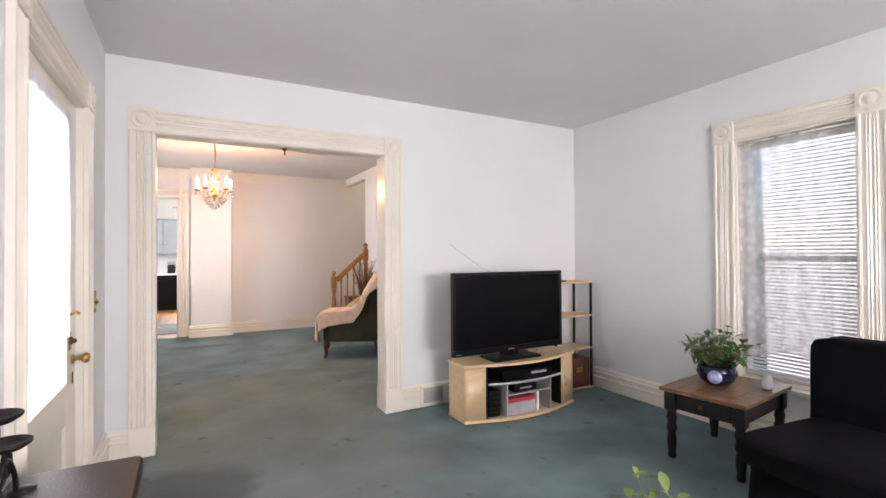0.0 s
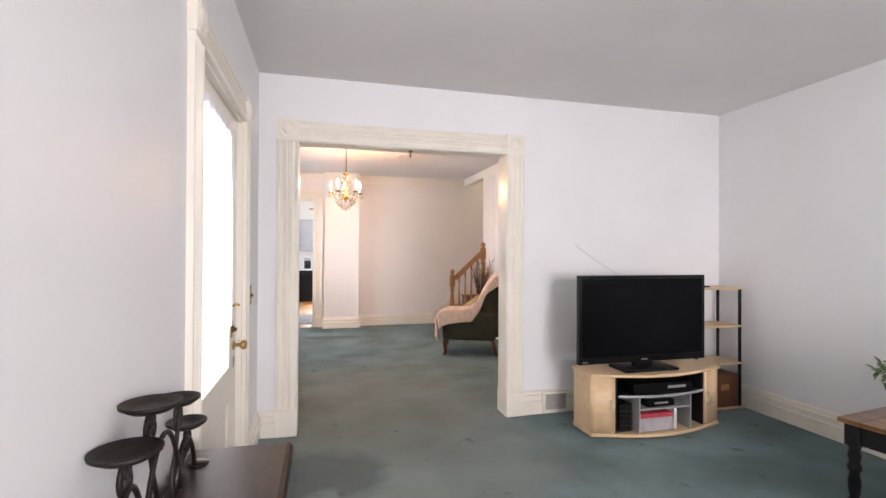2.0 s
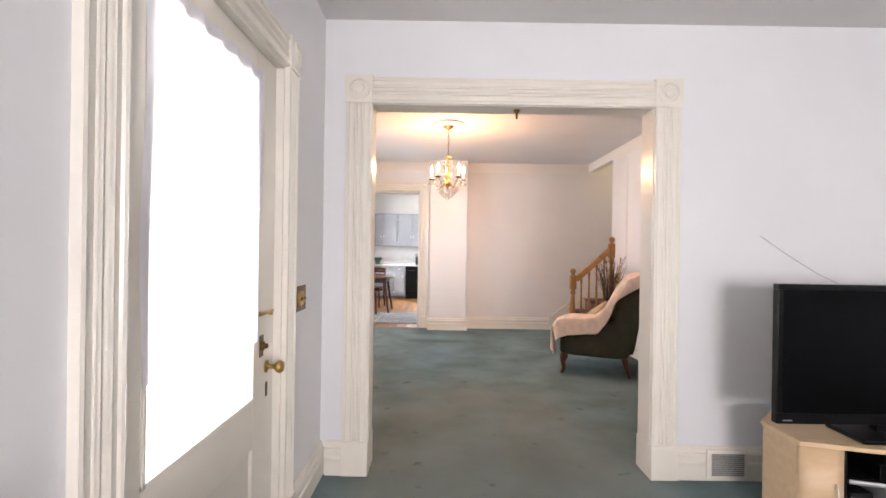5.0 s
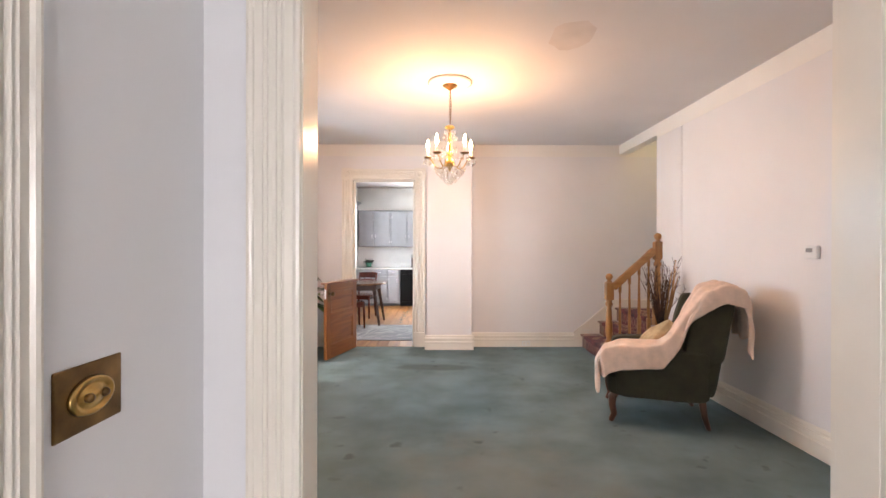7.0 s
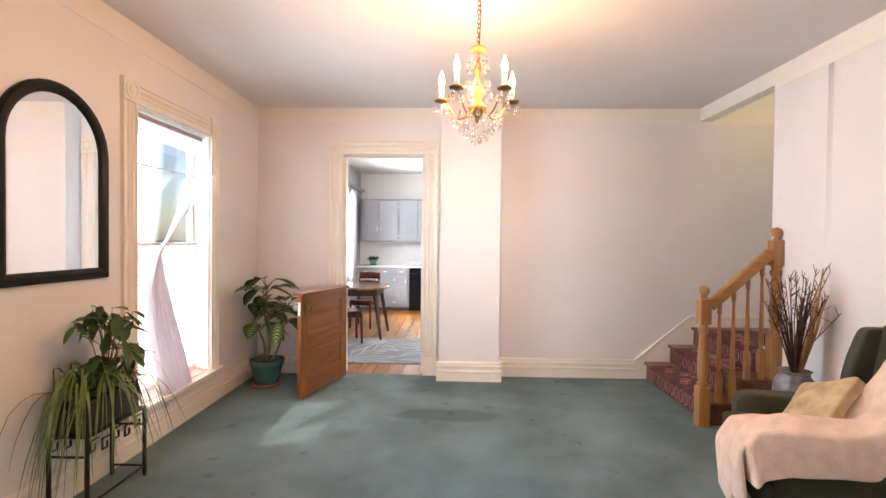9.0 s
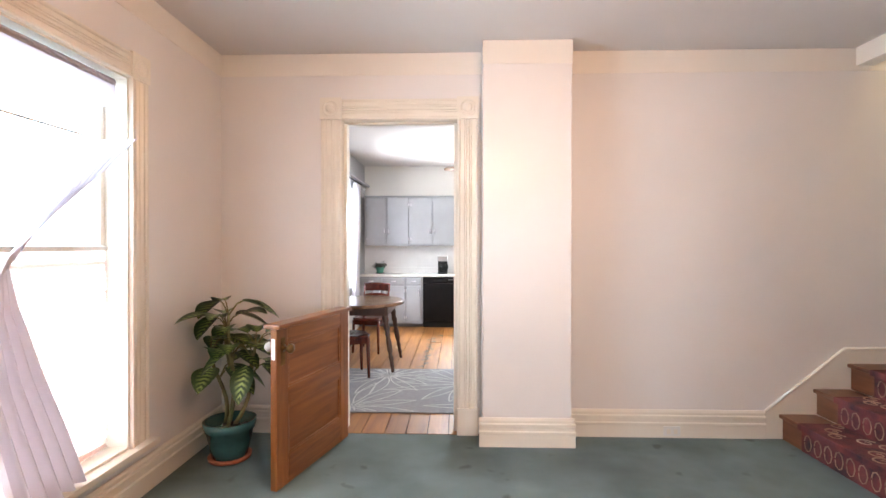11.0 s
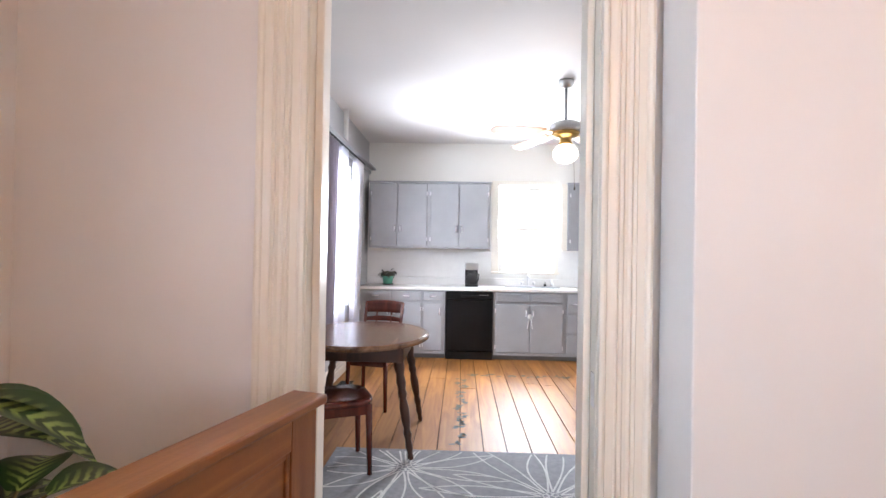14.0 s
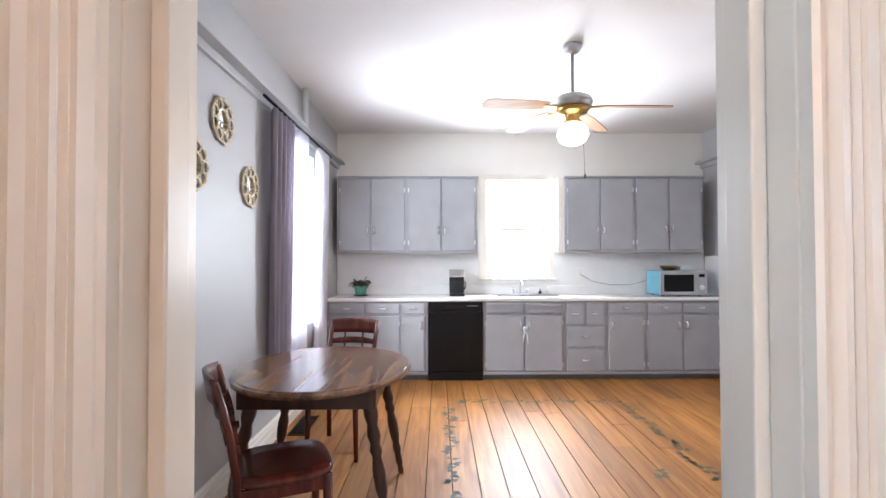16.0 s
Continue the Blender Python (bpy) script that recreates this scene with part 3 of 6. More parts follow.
for lo, hi, nm in ((7.07, 8.005, "trim_dining_window"), (4.97, 5.905, "trim_dining_window_near")):
    c = casing(nm, "y", D_W, 1, lo, hi, 0.30, 2.305, 0.13, "cream casing round a tall dining window", 0)
    lining(c, "y", D_W - 0.19, D_W + 0.002, lo, hi, 0.30, 2.305, True)
    box("sill", D_W - 0.01, D_W + 0.07, lo - 0.16, hi + 0.16, 0.265, 0.30, TRIM, c)

BB = [(-0.5, 0), (-0.5, 0.022), (-0.06, 0.022), (-0.03, 0.03), (0.04, 0.03), (0.07, 0.020), (0.18, 0.020), (0.21, 0.028), (0.30, 0.028), (0.33, 0.016), (0.42, 0.016), (0.5, 0.008), (0.5, 0)]


def baseboard(a, b, out, h=0.2):
    bb = fluted("baseboard", (*a, h / 2), (*b, h / 2), h, out, TRIM, None, BB if Vector((b[0] - a[0], b[1] - a[1], 0)).cross(Vector(out)).z > 0 else [(-u, q) for u, q in BB])
    return tagged(bb, "cream moulded wooden baseboard", "", "", "structure")


baseboard((LR_W + 0.03, LR_N), (OP[0] - 0.156, LR_N), (0, -1, 0))
baseboard((OP[1] + 0.156, LR_N), (LR_E, LR_N), (0, -1, 0))
baseboard((LR_E, LR_N), (LR_E, -3.0), (-1, 0, 0))
baseboard((LR_W, 3.235), (LR_W, LR_N), (1, 0, 0))
baseboard((LR_W, -3.0), (LR_W, 1.885), (1, 0, 0))
baseboard((D_W, D_S), (D_W, D_N), (1, 0, 0))
baseboard((D_W, D_N), (KF[0] - 0.152, D_N), (0, -1, 0))
baseboard((0.62, D_N), (2.06, D_N), (0, -1, 0))
baseboard((-0.02, 8.80), (0.645, 8.80), (0, -1, 0))
baseboard((D_E, 7.86), (D_E, D_S), (-1, 0, 0))
baseboard((K_W, K_S), (K_W, K_N - 0.62), (1, 0, 0), 0.16)

# ---- windows and doors ----
def sash_window(name, along, at, lo, hi, z0, z1, label, mid=0.5):
    """Two sashes with a meeting rail and glass, set in a wall."""
    e = structure(name, label)
    def B(nm, a, b, c, d, dep=0.035, m=TRIM, off=0.0):
        return box(nm, *((a, b, at - dep / 2 + off, at + dep / 2 + off) if along == "x" else (at - dep / 2 + off, at + dep / 2 + off, a, b)), c, d, m, e, 0.002)
    zm = z0 + (z1 - z0) * mid
    f = 0.045
    B("frame", lo + 0.013, lo + f, z0 + 0.013, z1 - 0.013), B("frame", hi - f, hi - 0.013, z0 + 0.013, z1 - 0.013)
    B("frame", lo + f, hi - f, z0 + 0.013, z0 + 0.07), B("frame", lo + f, hi - f, z1 - 0.06, z1 - 0.013)
    B("frame", lo + f, hi - f, zm - 0.022, zm + 0.022)
    for a, b in ((z0 + 0.07, zm - 0.022), (zm + 0.022, z1 - 0.06)):
        p = B("pane", lo + f, hi - f, a, b, 0.005, PANE)
        p.visible_shadow = False
    return e


sash_window("window_1", "y", LR_E + 0.12, 1.335, 2.09, 0.42, 2.22, "white sash window behind lace and blinds", 0.5)
sash_window("window_2", "y", D_W - 0.14, 7.07, 8.005, 0.30, 2.305, "tall white sash window with tied voile")
sash_window("window_3", "y", D_W - 0.14, 4.97, 5.905, 0.30, 2.305, "tall white sash window")
sash_window("window_4", "y", K_W - 0.14, 12.0, 13.0, 0.72, 2.32, "kitchen sash window behind grey curtains")
sash_window("window_5", "x", K_N + 0.12, -0.06, 0.69, 1.10, 2.28, "bright sink window")
# out of view: south opening added for the assumed daylight
sash_window("window_6", "x", -3.08, 0.7, 2.7, 0.7, 2.2, "unseen south window of the living room, assumed from its even light")
# unseen opening, added for the kitchen's east fill light
sash_window("window_7", "y", K_E + 0.12, 10.9, 11.9, 0.2, 2.2, "unseen window added in the east kitchen wall to let light in")


def front_door():
    e = structure("door_1", "cream panelled front door with a large curtained glass")
    x0, x1, a, b = LR_W - 0.075, LR_W - 0.03, 2.045, 3.075
    g0, g1, h0, h1 = 2.165, 2.86, 0.74, 2.03
    boxes("stile", [(x0, x1, a, g0, 0.012, 2.145), (x0, x1, g1, b, 0.012, 2.145), (x0, x1, g0, g1, h1, 2.145), (x0, x1, g0, g1, 0.55, h0), (x0, x1, g0, g1, 0.012, 0.2)], TRIM, e, 0.003)
    box("panel", x0 + 0.014, x1 - 0.014, g0, g1, 0.2, 0.55, TRIM, e, 0.003)
    for q in ((g0, g0 + 0.015, h0, h1), (g1 - 0.015, g1, h0, h1), (g0, g1, h0, h0 + 0.015), (g0, g1, h1 - 0.015, h1)):
        box("bead", x1 - 0.006, x1 + 0.006, *q, TRIM, e, 0.003)
    p = box("pane", x0 + 0.02, x0 + 0.025, g0, g1, h0, h1, PANE, e, 0)
    p.visible_shadow = False
    for z in (1.10, 1.945):
        lathe("hinge", [(0.005, -0.075), (0.011, -0.07), (0.011, 0.07), (0.005, 0.075)], (x1 + 0.008, a + 0.012, z), BLACKM, e, 10)
    turn = Matrix.Translation((x1, 2.995, 0.845)) @ Matrix.Rotation(radians(90), 4, "Y")
    lathe("knob", [(0.026, 0), (0.026, 0.006), (0.010, 0.01), (0.010, 0.035), (0.022, 0.045), (0.028, 0.058), (0.022, 0.072), (0.004, 0.076)], (0, 0, 0), BRASS, e, 18, turn)
    box("lock_plate", x1, x1 + 0.004, 2.915, 2.955, 0.90, 0.99, DBRASS, e)
    lathe("lock_turn", [(0.02, 0), (0.02, 0.008), (0.012, 0.012), (0.010, 0.024), (0.002, 0.026)], (0, 0, 0), DBRASS, e, 14, Matrix.Translation((x1 + 0.004, 2.935, 0.945)) @ Matrix.Rotation(radians(90), 4, "Y"))
    box("bolt_plate", x1, x1 + 0.005, 2.90, 2.925, 1.07, 1.09, BRASS, e)
    tube("bolt_bar", [(x1 + 0.012, 2.885, 1.08), (x1 + 0.012, 3.03, 1.08)], 0.007, BRASS, e)
    lathe("bolt_knob", [(0.004, 0), (0.004, 0.012), (0.009, 0.018), (0.007, 0.026), (0.001, 0.028)], (0, 0, 0), BRASS, e, 12, Matrix.Translation((x1 + 0.015, 2.95, 1.08)) @ Matrix.Rotation(radians(90), 4, "Y"))
    box("keyhole_plate", x1, x1 + 0.004, 2.985, 3.005, 0.72, 0.78, DBRASS, e)

    def cloth(u, v):
        y = g0 - 0.03 + (g1 - g0 + 0.06) * u + 0.012 * math.sin(7 * v)
        low = 1.0 + 0.02 * math.sin(5 * u)
        return Vector((x1 + 0.012 + 0.006 * math.sin(40 * u + 2 * v), y, 2.06 + (low - 2.06) * v))
    s = sheet("door_curtain", cloth, 50, 12, SHEER_W)
    tagged(s, "white voile curtain over the front door glass", "curtain")


front_door()


def living_window_dressing():
    e = thing("window_blind", pose(LR_E + 0.075, 1.71, 0.45), "white slatted blind lowered behind a lace curtain", "blind")
    n = 64
    for k in range(n):
        z = 0.015 + 1.68 * k / n
        bm = bmesh.new()
        add_box(bm, -0.0125, 0.0125, -0.34, 0.34, -0.0008, 0.0008, Matrix.Translation((0, 0, z)) @ Matrix.Rotation(radians(-28), 4, "Y"))
        ob_from("slat", bm, BLINDW, e)
    box("head_rail", -0.02, 0.02, -0.35, 0.35, 1.69, 1.73, WHITEP, e)
    for y in (-0.2, 0.2):
        tube("cord", [(0, y, 0.0), (0, y, 1.7)], 0.0015, WHITEP, e)

    def lace(u, v):
        y = 1.32 + 0.79 * u
        return Vector((LR_E + 0.02 + 0.016 * math.sin(38 * u + 3 * math.sin(2 * v)) * (0.4 + 0.6 * v), y, 2.20 - 1.58 * v - 0.03 * math.sin(9 * u)))
    tagged(sheet("lace_curtain", lace, 120, 10, SHEER_L), "thin white lace curtain with floral pattern on a rod", "curtain")
    tagged(tube("curtain_rod", [(LR_E + 0.02, 1.31, 2.19), (LR_E + 0.02, 2.11, 2.19)], 0.006, WHITEP), "thin white curtain rod in the window", "curtain rod")


living_window_dressing()


def dining_window_dressing(lo, hi):
    e = thing("pleated_blind", pose(D_W - 0.09, (lo + hi) / 2, 0.32), "pink-beige pleated blind over the lower window", "blind")
    w = (hi - lo) / 2 - 0.05

    def pleat(u, v):
        return Vector((0.008 * (1 if round(u * 80) % 2 else -1), -w + 2 * w * v, 0.0 + 1.05 * u))
    o = sheet("cloth", pleat, 80, 2, BLIND, e)
    for p in o.data.polygons:
        p.use_smooth = False
    box("rail", -0.012, 0.012, -w, w, 1.05, 1.075, WHITEP, e)
    r = thing("roller_shade", pose(D_W - 0.05, (lo + hi) / 2, 2.15), "grey-pink roller shade rolled up at the window head", "shade")
    lathe("roll", [(0.02, -w), (0.022, -w + 0.01), (0.022, w - 0.01), (0.02, w)], (0, 0, 0), SHADE, r, 14, Matrix.Translation((0, 0, 0.11)) @ Matrix.Rotation(radians(90), 4, "X"))
    sheet("hem", lambda u, v: Vector((0.015 + 0.004 * v, -w + 2 * w * u, 0.12 - 0.14 * v - 0.02 * u)), 10, 4, SHADE, r)

    path = [(lo + 0.72, 1.92, 0.20), (lo + 0.55, 1.68, 0.10), (lo + 0.35, 1.47, 0.05), (lo + 0.19, 1.30, 0.024), (lo + 0.17, 1.12, 0.08), (lo + 0.23, 0.85, 0.12), (lo + 0.35, 0.50, 0.15), (lo + 0.43, 0.27, 0.16)]

    def voile(u, v):
        t = v * (len(path) - 1)
        i = min(int(t), len(path) - 2)
        f = t - i
        f = f * f * (3 - 2 * f)
        y, z, h = [path[i][k] + (path[i + 1][k] - path[i][k]) * f for k in range(3)]
        return Vector((D_W + 0.03 + (0.02 + 0.10 * h) * math.sin(34 * u + 2 * v) * min(1, h * 8 + 0.25), y + (u - 0.5) * 2 * h, z + (u - 0.5) * 0.10))
    tagged(sheet("voile_curtain", voile, 70, 36, SHEER_D), "white voile curtain knotted at its middle in the window", "curtain")
    tagged(tube("curtain_rod", [(D_W + 0.01, lo + 0.02, 1.92), (D_W + 0.01, hi - 0.02, 1.92)], 0.006, WHITEP), "thin white tension rod across the window", "curtain rod")


dining_window_dressing(7.07, 8.005)
dining_window_dressing(4.97, 5.905)


def kitchen_curtain(y0, y1, flare, m, label):
    def cloth(u, v):
        y = y0 + (y1 - y0) * u
        return Vector((K_W + 0.075 + 0.032 * math.sin(30 * u + 1.2 * v) - 0.02 * v, y + flare * v * v * (u - 0.5), 2.40 - 2.05 * v))
    c = sheet("kitchen_curtain", cloth, 60, 16, m, None, 0.002)
    return tagged(c, label, "curtain", "kitchen curtains")


kitchen_curtain(11.66, 12.12, -0.06, SHEER_G, "grey-lilac tab curtain drawn aside at the kitchen window")
kitchen_curtain(12.24, 12.48, 0.10, SHEER_W, "pale lilac-white curtain hanging before the bright window")
kitchen_curtain(12.86, 13.26, -0.05, SHEER_W, "pale thin curtain at the kitchen window")
tagged(tube("curtain_rod", [(K_W + 0.075, 11.5, 2.43), (K_W + 0.075, 13.4, 2.43)], 0.011, BLACKM), "dark curtain rod over the kitchen window", "curtain rod")
kb = thing("window_blind", pose(K_W - 0.07, 12.5, 0.75), "white slatted blind in the kitchen window", "blind")
for k in range(50):
    bm = bmesh.new()
    add_box(bm, -0.0125, 0.0125, -0.46, 0.46, -0.0008, 0.0008, Matrix.Translation((0, 0, 0.02 + 0.0155 * k)) @ Matrix.Rotation(radians(28), 4, "Y"))
    ob_from("slat", bm, BLINDW, kb)


def half_door():
    """The lower half of a panelled door, open into the dining room."""
    d = Vector((-1.207 + 0.985, 8.112 - 8.90, 0))
    e = thing("half_door", Matrix.Translation((-0.985, 8.905, 0.015)) @ Matrix.Rotation(math.atan2(d.y, d.x), 4, "Z"), "varnished wooden half door with two panels, standing open", "door")
    W, H, T = 0.815, 0.915, 0.042
    for x0, x1 in ((0, 0.11), (W - 0.11, W)):
        box("stile", x0, x1, -T / 2, T / 2, 0, H, DOORWOODV, e, 0.003)
    for z0, z1 in ((0, 0.17), (0.46, 0.56), (0.82, H)):
        box("rail", 0.11, W - 0.11, -T / 2, T / 2, z0, z1, DOORWOOD, e, 0.003)
    for z0, z1 in ((0.17, 0.46), (0.56, 0.82)):
        box("panel", 0.11, W - 0.11, -0.009, 0.009, z0, z1, DOORWOOD, e, 0)
        for s in (-1, 1):
            y0, y1 = sorted((s * 0.008, s * 0.017))
            for q in ((0.11, 0.125, z0, z1), (W - 0.125, W - 0.11, z0, z1), (0.125, W - 0.125, z0, z0 + 0.015), (0.125, W - 0.125, z1 - 0.015, z1)):
                box("bead", q[0], q[1], y0, y1, q[2], q[3], DOORWOOD, e, 0.003)
    box("cap", -0.0, W + 0.02, -0.055, 0.055, H, H + 0.026, DOORWOOD, e, 0.006)
    for s, m in ((1, DBRASS), (-1, WHITEP)):
        turn = Matrix.Translation((W - 0.055, s * T / 2, 0.80)) @ Matrix.Rotation(radians(-90 * s), 4, "X")
        lathe("knob", [(0.024, 0), (0.024, 0.006), (0.009, 0.01), (0.009, 0.032), (0.024, 0.042), (0.029, 0.055), (0.02, 0.068), (0.003, 0.071)], (0, 0, 0), m, e, 18, turn)
        y0, y1 = sorted((s * T / 2, s * (T / 2 + 0.003)))
        box("lock_plate", W - 0.075, W - 0.035, y0, y1, 0.70, 0.86, DBRASS, e)
    box("latch_plate", W, W + 0.003, -0.012, 0.012, 0.74, 0.86, CHROME, e, 0.001)


half_door()

# ---- living room ----
sw = thing("light_switch", pose(LR_W, 3.355, 1.098), "aged brass light switch plate with an oval boss", "light switch")
box("plate", 0, 0.006, -0.088, 0.088, -0.064, 0.064, DBRASS, sw, 0.003)
bm = bmesh.new()
add_lathe(bm, [(0.06, 0.0), (0.058, 0.006), (0.05, 0.009), (0.046, 0.004), (0.034, 0.004), (0.022, 0.012), (0.001, 0.015)], (0, 0, 0), 28,
          Matrix.Translation((0.006, 0, 0)) @ Matrix.Diagonal((1, 1.0, 0.62, 1)) @ Matrix.Rotation(radians(90), 4, "Y"))
ob_from("oval_boss", bm, BRASS, sw, True)
for y in (-0.02, 0.02):
    lathe("button", [(0.009, 0), (0.009, 0.008), (0.006, 0.012), (0.001, 0.013)], (0, 0, 0), DBRASS, sw, 14, Matrix.Translation((0.014, y, 0)) @ Matrix.Rotation(radians(90), 4, "Y"))

vt = thing("floor_vent", pose(1.80, LR_N - 0.03, 0.02), "grey metal vent grille in the baseboard", "vent")
box("frame", 0, 0.24, -0.012, 0.004, 0, 0.17, TRIM, vt, 0.003)
for k in range(11):
    box("louvre", 0.025, 0.215, -0.02, -0.010, 0.022 + 0.012 * k, 0.028 + 0.012 * k, VENT, vt, 0)


def hall_table():
    e = thing("console_table", pose(-0.30, 1.28, 0), "dark brown leather-topped console table against the wall", "table")
    bm = bmesh.new()
    add_box(bm, -0.165, 0.165, -0.55, 0.55, 0.655, 0.72)
    ob_from("top", bm, LEATHER, e, False, 0.018)
    box("apron", -0.14, 0.14, -0.52, 0.52, 0.56, 0.655, LEATHER, e)
    for x in (-0.125, 0.125):
        for y in (-0.5, 0.5):
            box("leg", x - 0.022, x + 0.022, y - 0.022, y + 0.022, 0, 0.56, DARKWOOD, e)


hall_table()


def candle_stand():
    """A wrought-iron holder with four plates on scrolled stems."""
    e = thing("candle_holder", pose(-0.40, 1.40, 0.72), "dark wrought-iron candle holder with four round plates and scrolls", "candle holder")

    def curl(x, y, z, turn, size):
        pts = []
        for k in range(26):
            t = k / 25
            a = math.pi * (0.5 - 2.3 * t)
            q = size * (1 - 0.72 * t)
            pts.append((x, y + turn * (q * math.cos(a)), z - size + q * math.sin(a)))
        return pts
    plates = ((-0.03, -0.06, 0.297, 0.066, -1), (-0.03, 0.15, 0.246, 0.058, 1), (-0.03, 0.245, 0.147, 0.055, 1), (-0.03, -0.205, 0.244, 0.068, -1))
    for x, y, z, r, turn in plates:
        lathe("plate", [(0.004, -0.014), (r * 0.7, -0.010), (r, 0.002), (r * 1.02, 0.009), (r * 0.97, 0.010), (r * 0.7, -0.002), (0.002, -0.005)], (x, y, z), IRON, e, 28)
        tube("scroll", curl(x, y, z - 0.012, turn, 0.042), 0.0055, IRON, e, None, 8)
        tube("scroll", curl(x, y, z - 0.012, -turn, 0.024), 0.005, IRON, e, None, 8)
    # arched legs and bowed stems that carry the plates
    for a, b, h in ((-0.30, -0.13, 0.17), (-0.13, 0.14, 0.20), (0.10, 0.29, 0.115)):
        tube("arched_stem", [(-0.02, a + (b - a) * k / 20, 0.006 + h * math.sin(math.pi * k / 20) ** 0.6) for k in range(21)], 0.0065, IRON, e)
    for x, y, z, r, turn in plates:
        y1 = y + turn * -0.05
        tube("bowed_stem", [(x, y, z - 0.012), (x, y + turn * 0.012, z * 0.72), (x, y - turn * 0.02, z * 0.4), (x, y1, 0.05), (x + 0.01, y1 - turn * 0.02, 0.006)], 0.006, IRON, e)
    for y in (-0.24, 0.02, 0.30):
        lathe("foot", [(0.03, 0), (0.032, 0.004), (0.01, 0.009), (0.002, 0.01)], (-0.01, y, 0), IRON, e, 18)


candle_stand()


def tv_stand():
    e = thing("tv_stand", pose(2.50, 3.19, 0), "light beech media stand with bowed front and black shelves", "tv stand")
    H, hw, back, mid = 0.475, 0.575, 0.45, 0.40

    def front(x):
        """Bowed middle between two end doors set back at a slight angle."""
        a = abs(x)
        return -0.10 + 0.07 * (a / mid) ** 2 if a <= mid else -0.03 + 0.05 * (a - mid) / (hw - mid)

    def slab(name, z0, z1, m, grow=0.0):
        bm = bmesh.new()
        n = 30
        out = [(-hw + 2 * hw * k / n, front(-hw + 2 * hw * k / n) - grow) for k in range(n + 1)]
        out = [(-hw - grow, out[0][1])] + out[1:-1] + [(hw + grow, out[-1][1]), (hw + grow, 0.28), (hw - 0.16, back), (-hw + 0.16, back), (-hw - grow, 0.28)]
        lo = [bm.verts.new((x, y, z0)) for x, y in out]
        hi = [bm.verts.new((x, y, z1)) for x, y in out]
        for k in range(len(out)):
            bm.faces.new((lo[k], lo[(k + 1) % len(out)], hi[(k + 1) % len(out)], hi[k]))
        bm.faces.new(lo[::-1]), bm.faces.new(hi)
        return ob_from(name, bm, m, e, False, 0.004)
    slab("top", H - 0.022, H, BEECH, 0.012)
    slab("base", 0.006, 0.03, BEECH, 0.006)
    slab("foot_edge", 0.0, 0.006, BLACKM, 0.002)
    box("back_panel", -hw + 0.17, hw - 0.17, back - 0.02, back - 0.008, 0.03, H - 0.022, BLACKM, e)
    for s in (-1, 1):
        x0, x1 = sorted((s * hw, s * (hw - 0.018)))
        box("side", x0, x1, 0.035, 0.28, 0.03, H - 0.022, BEECH, e)

        def skin(u, v, s=s):
            x = s * (hw - 0.002 - (hw - mid - 0.004) * u)
            return Vector((x, front(x) + 0.012, 0.032 + (H - 0.058) * v))
        sheet("door", skin, 4, 1, BEECH, e, 0.018)
        hx = s * (mid + 0.035)
        tube("handle", [(hx, front(hx) + 0.002, 0.185), (hx + s * 0.006, front(hx) - 0.02, 0.20), (hx + s * 0.012, front(hx) - 0.028, 0.235), (hx + s * 0.006, front(hx) - 0.02, 0.27), (hx, front(hx) + 0.002, 0.285)], 0.005, STEEL, e)
        x0, x1 = sorted((s * (mid - 0.002), s * (mid - 0.016)))
        box("partition", x0, x1, -0.02, back - 0.02, 0.03, H - 0.022, BLACKM, e)
        x0, x1 = sorted((s * 0.222, s * 0.234))
        box("divider", x0, x1, front(0.22) + 0.004, 0.3, 0.03, 0.30, SILVERP, e, 0.001)

    def edge(u, v):
        x = -mid + 0.016 + 2 * (mid - 0.016) * u
        return Vector((x, front(x) + 0.004, 0.298 + 0.02 * v))
    sheet("shelf_edge", edge, 24, 1, SILVERP, e, 0.006)
    box("shelf", -mid + 0.016, mid - 0.016, -0.025, back - 0.02, 0.30, 0.316, BLACKM, e, 0)
    box("inner_shelf", -0.222, 0.222, -0.07, 0.3, 0.20, 0.212, SILVERP, e, 0.001)


tv_stand()


def television():
    e = thing("television", pose(2.425, 3.29, 0.476), "large flat black television on a low stand", "television")
    box("base_plate", -0.24, 0.24, -0.13, 0.10, 0.0, 0.022, BLACK, e, 0.008)
    box("neck", -0.08, 0.08, -0.02, 0.03, 0.02, 0.11, BLACK, e, 0.006)
    box("body", -0.54, 0.54, 0.01, 0.06, 0.09, 0.70, BLACKM, e, 0.015)
    bz = 0.028
    boxes("bezel", [(-0.575, 0.575, -0.025, 0.015, 0.055, 0.055 + 0.05), (-0.575, 0.575, -0.025, 0.015, 0.735 - bz, 0.735), (-0.575, -0.575 + bz, -0.025, 0.015, 0.105, 0.735 - bz), (0.575 - bz, 0.575, -0.025, 0.015, 0.105, 0.735 - bz)], BLACK, e, 0.004)
    box("screen", -0.548, 0.548, -0.018, 0.01, 0.104, 0.708, SCREEN, e, 0)
    box("badge", -0.03, 0.03, -0.0262, -0.025, 0.072, 0.08, SILVERP, e, 0)
    box("badge", -0.545, -0.50, -0.0262, -0.025, 0.07, 0.076, SILVERP, e, 0)


television()
